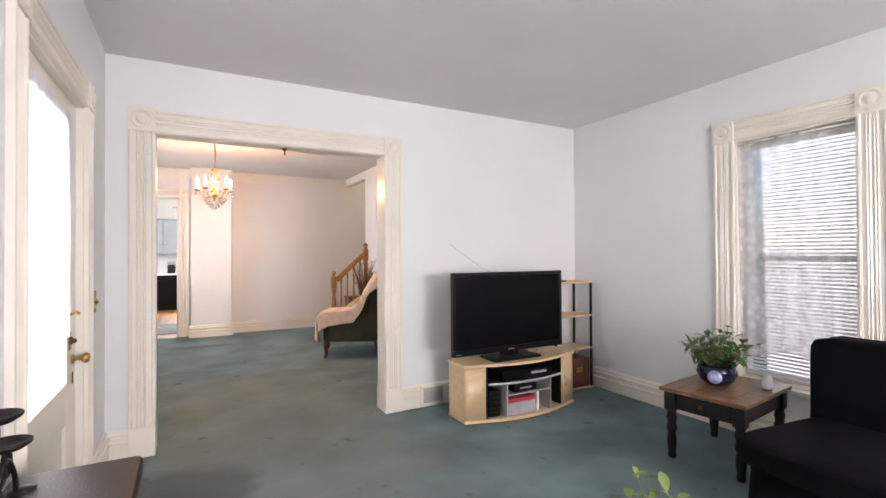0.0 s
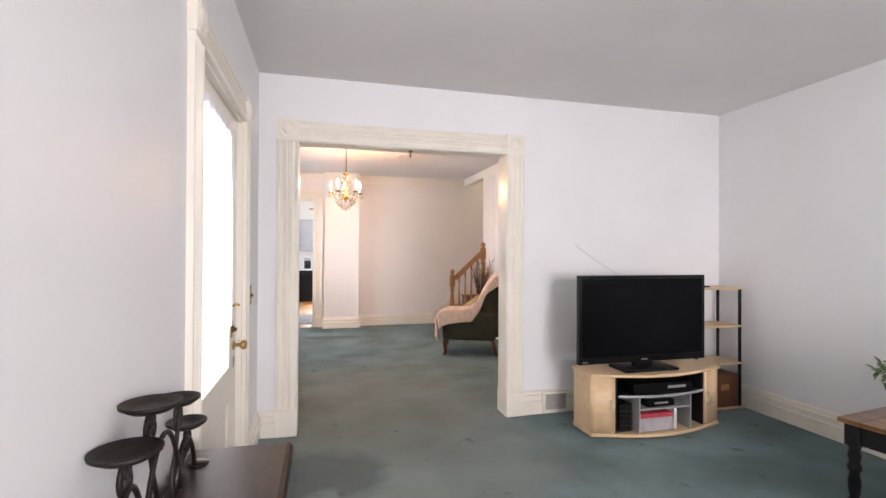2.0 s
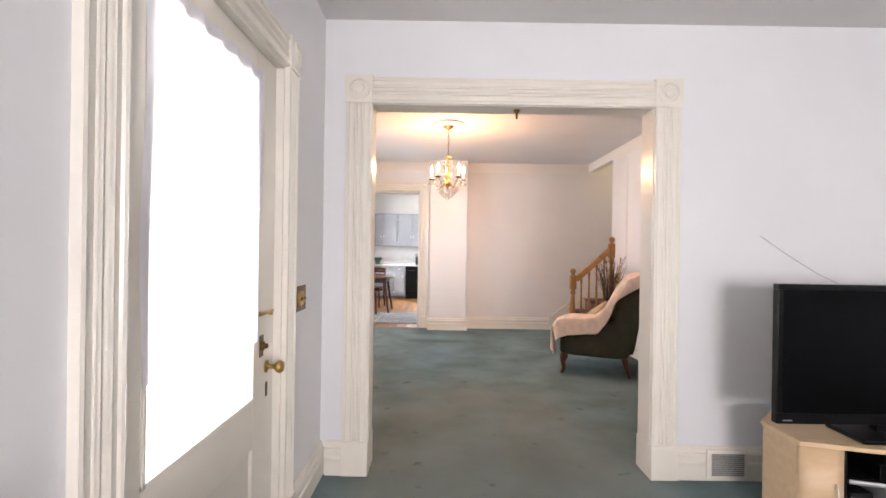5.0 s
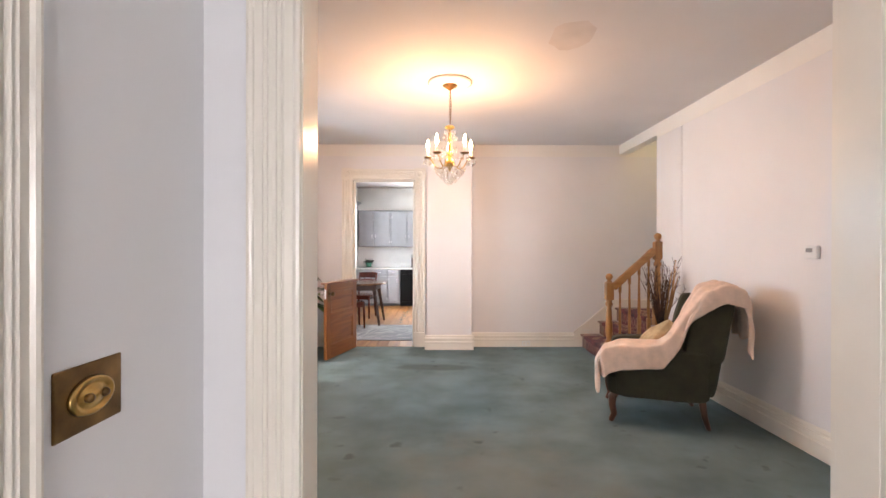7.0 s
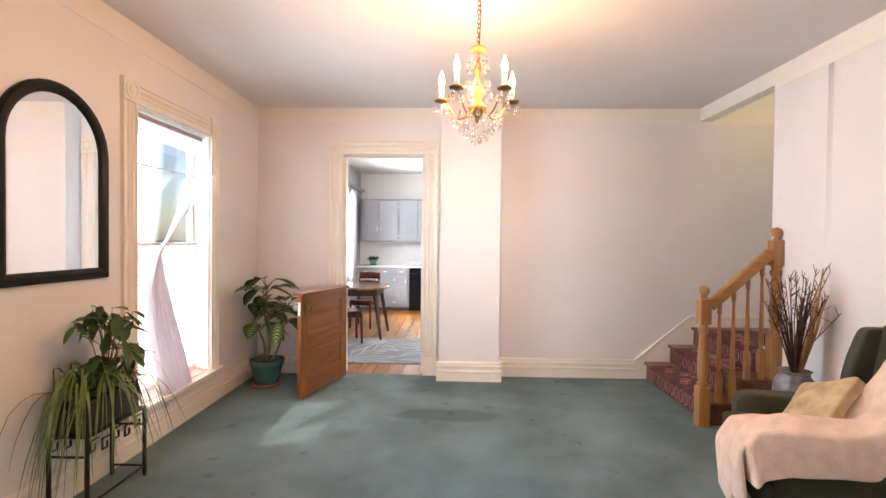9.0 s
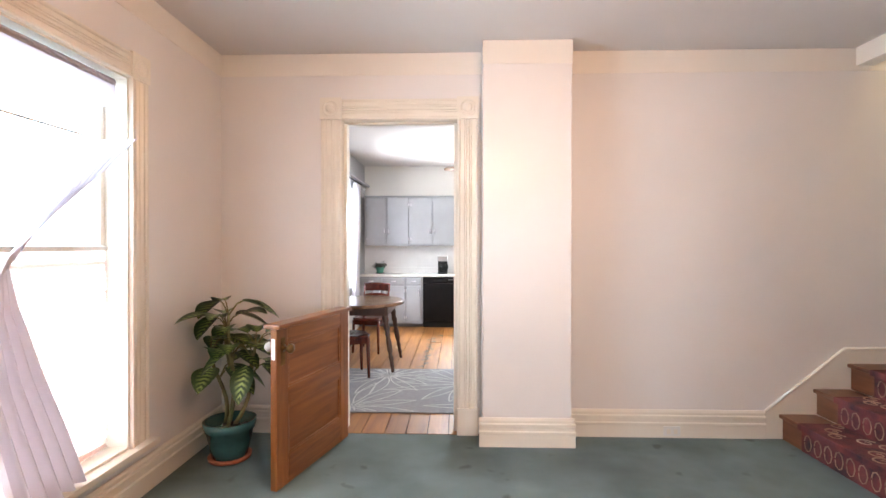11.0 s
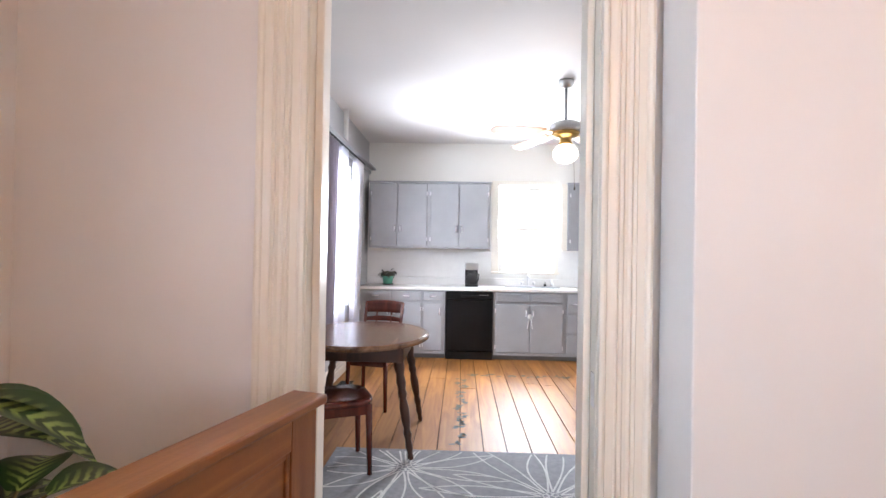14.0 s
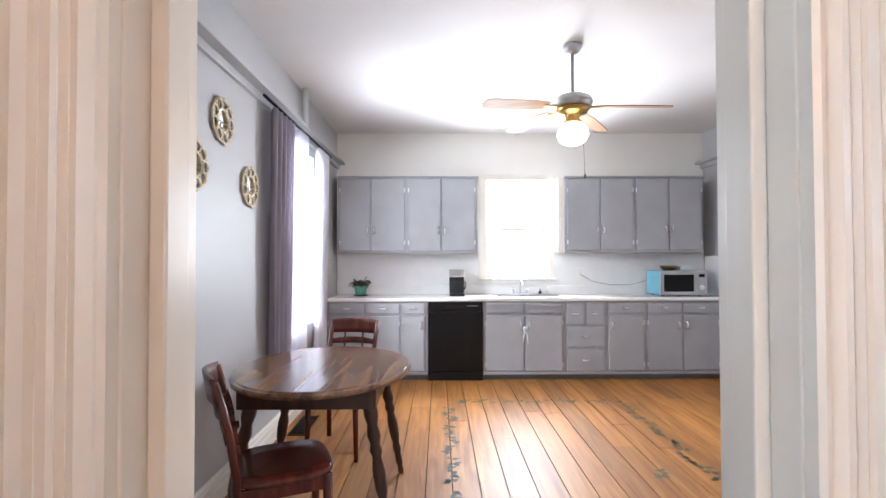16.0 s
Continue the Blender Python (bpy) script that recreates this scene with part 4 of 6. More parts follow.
for nm, x0, x1, z, h, m, lab in (("disc_player", -0.26, 0.26, 0.317, 0.075, BLACK, "black disc player on the media stand shelf"), ("receiver_box", -0.14, 0.10, 0.214, 0.05, BLACK, "small black receiver box with a display")):
    e = thing(nm, pose(2.50, 3.20, z), lab, "electronics")
    box("case", x0, x1, -0.06, 0.2, 0, h, m, e)
    box("display", x0 + 0.3 if x1 > 0.2 else x0 + 0.06, x1 - 0.06, -0.064, -0.06, h * 0.45, h * 0.7, SILVERP, e, 0)
e = thing("red_folder", pose(2.42, 3.20, 0.032), "red and grey folder box standing in the media stand", "box")
box("lower", -0.13, 0.16, -0.06, 0.15, 0, 0.10, PAPER, e)
box("cover", -0.132, 0.162, -0.062, 0.152, 0.10, 0.135, RED, e)
e = thing("white_book", pose(2.61, 3.20, 0.032), "thin white book standing in the media stand", "book")
box("block", -0.012, 0.012, -0.06, 0.15, 0, 0.155, WHITEP, e)
for k in range(6):
    e = thing("disc_case", pose(2.20, 3.31, 0.032 + 0.036 * k), "black disc case in the media stand", "disc case", "disc cases")
    box("case", -0.06, 0.05, -0.13, 0.05, 0, 0.03, BLACKM, e)
tagged(tube("antenna_wire", [(2.12, LR_N - 0.006, 1.46), (2.28, LR_N - 0.008, 1.35), (2.46, LR_N - 0.01, 1.24), (2.6, LR_N - 0.03, 1.17)], 0.0015, VENT), "thin antenna wire along the white wall", "wire")


def shelf_tower():
    e = thing("shelf_tower", pose(3.36, 3.61, 0), "open shelf tower with beech boards and black posts", "shelf")
    for z in (0.005, 0.40, 0.73, 1.065):
        box("board", -0.25, 0.25, -0.14, 0.14, z, z + 0.018, BEECH, e)
    for x in (-0.235, 0.235):
        for y in (-0.12, 0.12):
            for z0, z1 in ((0.023, 0.40), (0.418, 0.73), (0.748, 1.065)):
                lathe("post", [(0.014, z0), (0.014, z1)], (x, y, 0), BLACKM, e, 12)


shelf_tower()
e = thing("storage_crate", pose(3.37, 3.60, 0.024), "dark red-brown wooden crate on the lowest shelf", "crate")
box("body", -0.2, 0.2, -0.115, 0.115, 0, 0.29, ROSEWOOD, e)
box("label", 0.02, 0.10, -0.119, -0.115, 0.15, 0.2, REED, e, 0)
e = thing("webcam", pose(3.17, 3.55, 1.084), "small black and white camera on the shelf top", "camera")
box("foot", -0.05, 0.12, -0.04, 0.04, 0, 0.015, BLACKM, e)
box("head", -0.04, 0.02, -0.025, 0.025, 0.015, 0.10, BLACKM, e)
box("face", -0.03, 0.01, -0.028, -0.025, 0.04, 0.08, WHITEP, e, 0)


TURNED = [(0.022, 0), (0.026, 0.02), (0.020, 0.04), (0.026, 0.06), (0.030, 0.12), (0.022, 0.17), (0.032, 0.19), (0.032, 0.21), (0.024, 0.23), (0.032, 0.27), (0.024, 0.30), (0.032, 0.32)]


def end_table():
    e = thing("end_table", pose(3.165, 1.875, 0, 0, 0, 7.5), "end table with a rustic brown top and black turned legs", "table")
    for k in range(5):
        y = -0.265 + 0.106 * k
        box("plank", -0.36, 0.36, y + 0.001, y + 0.105, 0.445, 0.47, ETOP, e, 0.003)
    box("apron", -0.315, 0.315, -0.225, 0.225, 0.33, 0.445, BLACKM, e)
    box("drawer", -0.33, -0.315, -0.16, 0.16, 0.345, 0.435, BLACKM, e)
    lathe("knob", [(0.006, 0), (0.006, 0.01), (0.014, 0.016), (0.012, 0.024), (0.002, 0.027)], (0, 0, 0), DBRASS, e, 14, Matrix.Translation((-0.33, 0, 0.39)) @ Matrix.Rotation(radians(-90), 4, "Y"))
    for x in (-0.30, 0.30):
        for y in (-0.21, 0.21):
            lathe("leg", [(r * 1.05, z) for r, z in TURNED] , (x, y, 0), BLACKM, e, 16)
            box("block", x - 0.034, x + 0.034, y - 0.034, y + 0.034, 0.32, 0.445, BLACKM, e)


end_table()


def bushy(name, at, label, r, h, n, m, pot, seed):
    rnd = random.Random(seed)
    e = thing(name, at, label, "plant")
    pot(e)
    bm = bmesh.new()
    st = bmesh.new()
    for k in range(n):
        a, q = rnd.uniform(0, 6.28), rnd.uniform(0.15, 1) ** 0.7
        tip = Vector((math.cos(a) * r * q, math.sin(a) * r * q, h[0] + (h[1] - h[0]) * rnd.uniform(0.2, 1) * (1.15 - 0.5 * q)))
        base = Vector((tip.x * 0.25, tip.y * 0.25, h[0]))
        add_tube(st, [base, (base + tip) / 2 + Vector((0, 0, 0.02)), tip], 0.002, 0.0012, 5)
        for j in range(4):
            b = base.lerp(tip, 0.45 + 0.18 * j)
            d = Vector((rnd.uniform(-1, 1), rnd.uniform(-1, 1), rnd.uniform(-0.5, 0.6))).normalized() * rnd.uniform(0.04, 0.085)
            add_leaf(bm, b, b + d, rnd.uniform(0.010, 0.020), 0.015, 4)
    ob_from("stem", st, STEM, e, True)
    tagged(ob_from("leaf", bm, m, e, True), "many small green leaves", "", "", "stuff")


def bowl_pot(e):
    lathe("pot", [(0.06, 0), (0.10, 0.03), (0.125, 0.08), (0.115, 0.125), (0.10, 0.135), (0.092, 0.13), (0.09, 0.10)], (0, 0, 0), NAVY, e, 28)
    q = Matrix.Translation((-0.105, -0.05, 0.07)) @ Vector((-0.9, -0.45, 0.05)).to_track_quat("Z", "Y").to_matrix().to_4x4()
    lathe("painted_medallion", [(0.045, 0.0), (0.04, 0.014), (0.02, 0.021), (0.001, 0.023)], (0, 0, 0), PALEBLUE, e, 18, q)
    lathe("soil", [(0.09, 0.10), (0.085, 0.112), (0.001, 0.116)], (0, 0, 0), SOIL, e, 20)


bushy("potted_plant", pose(3.16, 1.93, 0.472), "leafy green plant in a dark blue and white pot", 0.24, (0.12, 0.42), 80, LEAF, bowl_pot, 3)
e = thing("air_freshener", pose(3.33, 1.70, 0.472), "small white plastic dispenser on the end table", "dispenser")
lathe("case", [(0.03, 0), (0.033, 0.02), (0.03, 0.07), (0.02, 0.09), (0.004, 0.095)], (0, 0, 0), WHITEP, e, 18)


def floor_pot(e):
    lathe("pot", [(0.10, 0), (0.13, 0.2), (0.14, 0.24), (0.125, 0.24), (0.12, 0.2)], (0, 0, 0), PLANTER, e, 24)
    lathe("soil", [(0.12, 0.19), (0.001, 0.2)], (0, 0, 0), SOIL, e, 20)


bushy("floor_plant", pose(1.53, 1.16, 0), "green plant in a dark pot on the carpet", 0.13, (0.2, 0.60), 34, LEAFS, floor_pot, 9)


def black_armchair():
    e = thing("black_armchair", pose(2.80, 0.93, 0, 0, 0, 84), "low armchair under a black cloth slipcover", "armchair")

    def puff(name, x0, x1, y0, y1, z0, z1, r):
        bm = bmesh.new()
        add_box(bm, x0, x1, y0, y1, z0, z1)
        bmesh.ops.subdivide_edges(bm, edges=bm.edges[:], cuts=5, use_grid_fill=True)
        for v in bm.verts:
            v.co += Vector([noise.noise(v.co * 5 + Vector((i * 9, 0, 0))) for i in range(3)]) * 0.022
        o = ob_from(name, bm, BLACKCLOTH, e, True, 0)
        s = o.modifiers.new("round", "SUBSURF")
        s.levels = s.render_levels = 1
        return o
    puff("base", -0.40, 0.40, -0.36, 0.40, 0.04, 0.36, 0.05)
    puff("seat", -0.41, 0.41, -0.28, 0.47, 0.33, 0.46, 0.05)
    puff("backrest", -0.46, 0.46, -0.46, -0.24, 0.28, 0.90, 0.05)


black_armchair()

# ---- dining room ----
def stairs():
    e = structure("stairs", "dark stained wooden steps with a red patterned runner")
    y0, y1 = 7.74, D_N - 0.022
    for k, x in enumerate((2.17, 2.41, 2.65)):
        z = 0.185 * (k + 1)
        xe = x + 0.245 if k < 2 else 3.69
        box("riser", x + 0.012, x + 0.03, y0, y1, z - 0.185, z - 0.028, STAIRWOOD, e, 0.002)
        box("tread", x - 0.018, xe, y0 - 0.02, y1, z - 0.028, z, STAIRWOOD, e, 0.008)
        ra, rb = 7.98, 8.78
        r = thing("stair_runner", pose(0, 0, 0), "dark red patterned carpet runner on a stair", "runner", "stair runners")
        boxes("cloth", [(x - 0.024, min(xe, x + 0.5), ra, rb, z, z + 0.007), (x - 0.026, x - 0.018, ra, rb, z - 0.034, z + 0.006), (x + 0.003, x + 0.012, ra, rb, z - 0.185 + 0.002, z - 0.03)], RUNNER, r, 0.003)
        bm = bmesh.new()
        rnd = random.Random(40 + k)
        for j in range(9):
            cx, cy = x + 0.03 + 0.2 * rnd.random(), ra + 0.06 + 0.085 * j
            pts = [(cx + 0.055 * math.cos(t * 0.7) * (1 - t / 14), cy + 0.055 * math.sin(t * 0.7) * (1 - t / 14), z + 0.008) for t in range(12)]
            add_tube(bm, pts, 0.005, 0.004, 5)
            pts = [(x + 0.0025, cy + 0.03 * math.cos(t * 0.8), z - 0.10 + 0.05 * math.sin(t * 0.8) - 0.002 * t) for t in range(9)]
            add_tube(bm, pts, 0.004, 0.003, 5)
        tagged(ob_from("pattern", bm, RUNLINE, r, True), "pale woven scrolls", "", "", "stuff")
    boxes("skirt", [(2.19, 2.65, 7.745, 7.765, 0, 0.157), (2.43, 2.65, 7.745, 7.765, 0.157, 0.342), (2.65, 3.6, 7.745, 7.765, 0, 0.527)], STAIRWOOD, e)
    # white stringer board on the wall
    bm = bmesh.new()
    out = [(2.06, 0), (2.06, 0.20), (2.62, 0.66), (3.69, 0.66), (3.69, 0.0)]
    for y in (D_N - 0.02, D_N):
        out_v = [bm.verts.new((x, y, z)) for x, z in out]
        bm.faces.new(out_v)
        if y < D_N:
            first = out_v
    for k in range(len(out)):
        bm.faces.new((first[k], first[(k + 1) % len(out)], out_v[(k + 1) % len(out)], out_v[k]))
    ob_from("stringer", bm, TRIM, e, False, 0.003)
    tube("stringer_cap", [(2.06, D_N - 0.018, 0.20), (2.62, D_N - 0.018, 0.66), (3.69, D_N - 0.018, 0.66)], 0.011, TRIM, e)
    box("wall_end_trim", D_E - 0.015, D_E + 0.135, 7.855, 7.872, 0.0, 0.60, TRIM, e)
    box("ledge", D_E - 0.05, D_E + 0.13, 7.72, 7.87, 0.585, 0.605, TRIM, e)


stairs()


def balustrade():
    e = structure("stair_balustrade", "golden oak stair rail with turned newels and balusters")
    NEWEL = [(0.030, 0.30), (0.040, 0.33), (0.026, 0.36), (0.038, 0.40), (0.040, 0.50), (0.030, 0.66), (0.026, 0.72), (0.040, 0.74), (0.040, 0.76), (0.028, 0.78), (0.040, 0.80)]
    for x, y, z, top in ((2.105, 7.735, 0.0, 1.10), (2.665, 7.755, 0.372, 1.56)):
        n = top - z
        s = (n - 0.30) / 0.80
        box("newel_foot", x - 0.043, x + 0.043, y - 0.043, y + 0.043, z, z + 0.31 * s, OAK, e, 0.005)
        lathe("newel_shaft", [(r, q * s) for r, q in NEWEL], (x, y, z), OAK, e, 20)
        box("newel_head", x - 0.043, x + 0.043, y - 0.043, y + 0.043, z + 0.80 * s, top - 0.10, OAK, e, 0.008)
        lathe("newel_ball", [(0.02, -0.10), (0.036, -0.095), (0.018, -0.08), (0.03, -0.07), (0.040, -0.045), (0.040, -0.03), (0.028, -0.008), (0.002, 0.0)], (x, y, top), OAK, e, 20)
    a, b = Vector((2.145, 7.737, 0.94)), Vector((2.625, 7.753, 1.37))
    d = (b - a).normalized()
    bm = bmesh.new()
    m = Matrix.Translation(a) @ d.to_track_quat("X", "Z").to_matrix().to_4x4()
    L = (b - a).length
    add_box(bm, 0, L, -0.032, 0.032, -0.045, 0.035, m)
    ob_from("handrail", bm, OAKX, e, False, 0.014)
    for k, (x, zb) in enumerate(((2.23, 0.185), (2.34, 0.185), (2.45, 0.37), (2.56, 0.37))):
        t = (x - a.x) / (b.x - a.x)
        y, zt = a.y + (b.y - a.y) * t, a.z + (b.z - a.z) * t - 0.04
        h = zt - zb
        box("baluster_foot", x - 0.019, x + 0.019, y - 0.019, y + 0.019, zb, zb + 0.22, OAK, e, 0.003)
        lathe("baluster", [(0.015, 0.22), (0.019, 0.235), (0.012, 0.25), (0.017, 0.28), (0.017, 0.34), (0.011, h - 0.16), (0.010, h - 0.10), (0.017, h - 0.09), (0.017, h)], (x, y, zb), OAK, e, 14)


balustrade()


def chandelier():
    e = thing("chandelier", pose(CH[0], CH[1], D_C), "brass chandelier with five lit candle bulbs and crystal drops", "chandelier")
    lathe("medallion", [(0.19, 0), (0.195, -0.012), (0.17, -0.022), (0.14, -0.012), (0.10, -0.02), (0.07, -0.03), (0.002, -0.032)], (0, 0, 0), CEIL, e, 40)
    lathe("canopy", [(0.065, -0.028), (0.066, -0.036), (0.045, -0.05), (0.02, -0.065), (0.008, -0.075)], (0, 0, 0), DBRASS, e, 24)
    bm = bmesh.new()
    for k in range(13):
        z = -0.085 - 0.0235 * k
        pts = []
        for j in range(11):
            a = 2 * math.pi * j / 10
            u, w = 0.008 * math.cos(a), 0.016 * math.sin(a)
            pts.append((u, 0, z + w) if k % 2 else (0, u, z + w))
        add_tube(bm, pts, 0.0022, None, 6)
    ob_from("chain", bm, DBRASS, e, True)
    tube("cord", [(0.004, 0.004, -0.07), (0.012, 0.0, -0.2), (0.004, -0.004, -0.39)], 0.003, DBRASS, e)
    lathe("crown", [(0.006, -0.375), (0.038, -0.385), (0.045, -0.40), (0.03, -0.41), (0.008, -0.42)], (0, 0, 0), BRASS, e, 24)
    lathe("column", [(0.008, -0.42), (0.012, -0.47), (0.02, -0.50), (0.010, -0.53), (0.018, -0.57), (0.028, -0.61), (0.03, -0.63), (0.015, -0.66), (0.035, -0.69), (0.05, -0.705), (0.03, -0.73), (0.012, -0.76), (0.004, -0.78)], (0, 0, 0), BRASS, e, 24)
    drop = [(0.001, 0.0), (0.005, -0.008), (0.011, -0.026), (0.009, -0.036), (0.001, -0.044)]
    drops = bmesh.new()
    for k in range(5):
        a = radians(72 * k + 20)
        c, s = math.cos(a), math.sin(a)
        arm = []
        for j in range(15):
            t = j / 14
            arm.append((c * (0.03 + 0.17 * t), s * (0.03 + 0.17 * t), -0.70 - 0.055 * math.sin(math.pi * min(1, t * 1.25)) + 0.05 * t ** 3))
        tube("arm", arm, 0.006, BRASS, e, 0.005)
        x, y = 0.2 * c, 0.2 * s
        lathe("drip_pan", [(0.008, -0.66), (0.034, -0.655), (0.04, -0.645), (0.036, -0.645), (0.01, -0.65)], (x, y, 0), DBRASS, e, 20)
        lathe("candle_tube", [(0.012, -0.65), (0.012, -0.575)], (x, y, 0), WHITEP, e, 14)
        o = lathe("bulb", [(0.008, -0.575), (0.015, -0.555), (0.0165, -0.54), (0.010, -0.515), (0.004, -0.495), (0.001, -0.485)], (x, y, 0), FLAME, e, 14)
        o.visible_shadow = False
        for j in range(6):
            b = 2 * math.pi * j / 6
            add_lathe(drops, drop, (x + 0.036 * math.cos(b), y + 0.036 * math.sin(b), -0.665 - 0.01 * (j % 2)), 6)
    for ring, z, n in ((0.045, -0.42, 8), (0.055, -0.47, 8), (0.06, -0.56, 9), (0.075, -0.62, 9), (0.13, -0.735, 16), (0.105, -0.765, 14), (0.08, -0.79, 12), (0.05, -0.82, 9), (0.02, -0.84, 4)):
        for j in range(n):
            b = 2 * math.pi * j / n + ring * 30
            add_lathe(drops, drop, (ring * math.cos(b), ring * math.sin(b), z - 0.012 * (j % 2)), 6)
    tagged(ob_from("crystal_drops", drops, CRYSTAL, e), "clear hanging crystal drops", "", "", "stuff").visible_shadow = False


chandelier()
sd = thing("ceiling_hook", pose(0.66, 3.87, OP[2] - 0.006), "small dark hook under the opening head", "hook")
lathe("hook", [(0.02, 0), (0.018, -0.01), (0.007, -0.02), (0.007, -0.05), (0.002, -0.055)], (0, 0, 0), DBRASS, sd, 12)
rnd = random.Random(7)
bm = bmesh.new()
vs = [bm.verts.new((1.08 + (0.13 + 0.05 * rnd.random()) * math.cos(a / 14 * 6.283), 5.62 + (0.20 + 0.08 * rnd.random()) * math.sin(a / 14 * 6.283), D_C - 0.002)) for a in range(14)]
bm.faces.new(vs)
tagged(ob_from("ceiling_stain", bm, STAIN), "faint brownish patch on the ceiling", "", "", "structure")


def arched_mirror():
    e = thing("wall_mirror", pose(D_W, 6.46, 1.19), "arched wall mirror in a wide black frame", "mirror")
    w, h, f = 0.352, 1.05, 0.062

    def outline(q):
        r = w - q
        pts = [(-r, q), (r, q)]
        for k in range(21):
            a = math.pi * k / 20
            pts.append((r * math.cos(a), h - w + r * math.sin(a)))
        return pts
    bm = bmesh.new()
    loops = [[bm.verts.new((d, y, z)) for y, z in outline(q)] for q, d in ((0.0, 0.004), (0.0, 0.02), (0.012, 0.032), (f * 0.6, 0.034), (f - 0.008, 0.026), (f, 0.016), (f, 0.004))]
    for a, b in zip(loops, loops[1:]):
        for k in range(len(a)):
            bm.faces.new((a[k], a[(k + 1) % len(a)], b[(k + 1) % len(b)], b[k]))
    ob_from("frame", bm, BLACKM, e, False)
    bm = bmesh.new()
    bm.faces.new([bm.verts.new((0.012, y, z)) for y, z in outline(f - 0.002)])
    ob_from("glass", bm, MIRROR, e)


arched_mirror()


def plant_stand():
    e = thing("plant_stand", pose(-1.80, 6.575, 0), "black metal plant stand with a squared lattice", "plant stand")
    X, Y, H = 0.10, 0.22, 0.42
    for x in (-X, X):
        for y in (-Y, Y):
            box("leg", x - 0.008, x + 0.008, y - 0.008, y + 0.008, 0, H, IRON, e, 0.001)
    for z in (H - 0.01, H - 0.11):
        for y in (-Y, Y):
            box("rail", -X, X, y - 0.005, y + 0.005, z - 0.005, z + 0.005, IRON, e, 0.001)
    for x in (-X, X):
        box("rail", x - 0.006, x + 0.006, -Y, Y, H - 0.015, H - 0.003, IRON, e, 0.001)
        for j in range(5):
            y = -Y + 0.045 + 0.085 * j
            dz = 0.02 * (j % 2)
            boxes("lattice", [(x - 0.004, x + 0.004, y - 0.03, y + 0.03, H - 0.04 - dz, H - 0.033 - dz), (x - 0.004, x + 0.004, y - 0.03, y - 0.023, H - 0.09 - dz, H - 0.033 - dz),
                              (x - 0.004, x + 0.004, y - 0.03, y + 0.012, H - 0.097 - dz, H - 0.09 - dz), (x - 0.004, x + 0.004, y + 0.005, y + 0.012, H - 0.097 - dz, H - 0.06 - dz)], IRON, e)
    box("lower_rail", X - 0.005, X + 0.005, -Y, Y, 0.055, 0.065, IRON, e, 0.001)
    box("lower_rail", -X, X, Y - 0.005, Y + 0.005, 0.055, 0.065, IRON, e, 0.001)
    box("shelf", -X, X, -Y, Y, H - 0.008, H, IRON, e, 0.001)


plant_stand()


def trailing_plant():
    e = thing("spider_plant", pose(-1.79, 6.56, 0.422), "trailing spider plant with arrowhead vines in a dark planter", "plant")
    bm = bmesh.new()
    add_box(bm, -0.085, 0.085, -0.20, 0.20, 0, 0.16)
    ob_from("planter", bm, PLANTER, e, False, 0.012)
    box("soil", -0.075, 0.075, -0.19, 0.19, 0.14, 0.163, SOIL, e)
    rnd = random.Random(5)
    bl = bmesh.new()
    for k in range(130):
        a = rnd.uniform(0, 6.28)
        base = Vector((rnd.uniform(-0.05, 0.05), rnd.uniform(-0.17, 0.1), 0.16))
        L, w = rnd.uniform(0.18, 0.42), rnd.uniform(0.005, 0.009)
        d = Vector((math.cos(a) * 0.55 + 0.12, math.sin(a), 0)).normalized()
        up = rnd.uniform(0.10, 0.26)
        s = d.cross(Vector((0, 0, 1)))
        prev = None
        for j in range(9):
            t = j / 8
            c = base + d * (L * t) + Vector((0, 0, up * 4 * t * (1 - t) * 0.8 - L * 0.95 * t * t * t))
            if c.x < -0.135:
                c.x = -0.135
            q = w * (1 - t) ** 0.6 + 0.0006
            row = [bl.verts.new(c - s * q), bl.verts.new(c + Vector((0, 0, -q * 0.5))), bl.verts.new(c + s * q)]
            if prev:
                bl.faces.new((prev[0], prev[1], row[1], row[0]))
                bl.faces.new((prev[1], prev[2], row[2], row[1]))
            prev = row
    tagged(ob_from("blade", bl, LEAFS, e, True), "long thin striped leaves", "", "", "stuff")
    vn, lf = bmesh.new(), bmesh.new()
    for k in range(26):
        a = rnd.uniform(0, 6.28)
        top = Vector((0.04 + 0.09 * math.cos(a), 0.02 + 0.27 * math.sin(a) * rnd.random(), rnd.uniform(0.30, 0.66)))
        add_tube(vn, [(0, 0.03, 0.16), (top.x * 0.4, 0.03 + top.y * 0.5, top.z * 0.75), top], 0.003, 0.0015, 5)
        for j in range(3):
            d = Vector((rnd.uniform(-0.3, 1), rnd.uniform(-1, 1), rnd.uniform(-0.9, 0.1))).normalized() * rnd.uniform(0.08, 0.14)
            add_leaf(lf, top - Vector((0, 0, 0.03 * j)), top + d - Vector((0, 0, 0.03 * j)), rnd.uniform(0.018, 0.03), 0.02)
    ob_from("vine", vn, STEM, e, True)
    tagged(ob_from("leaf", lf, LEAF, e, True), "green arrow-shaped leaves", "", "", "stuff")


trailing_plant()


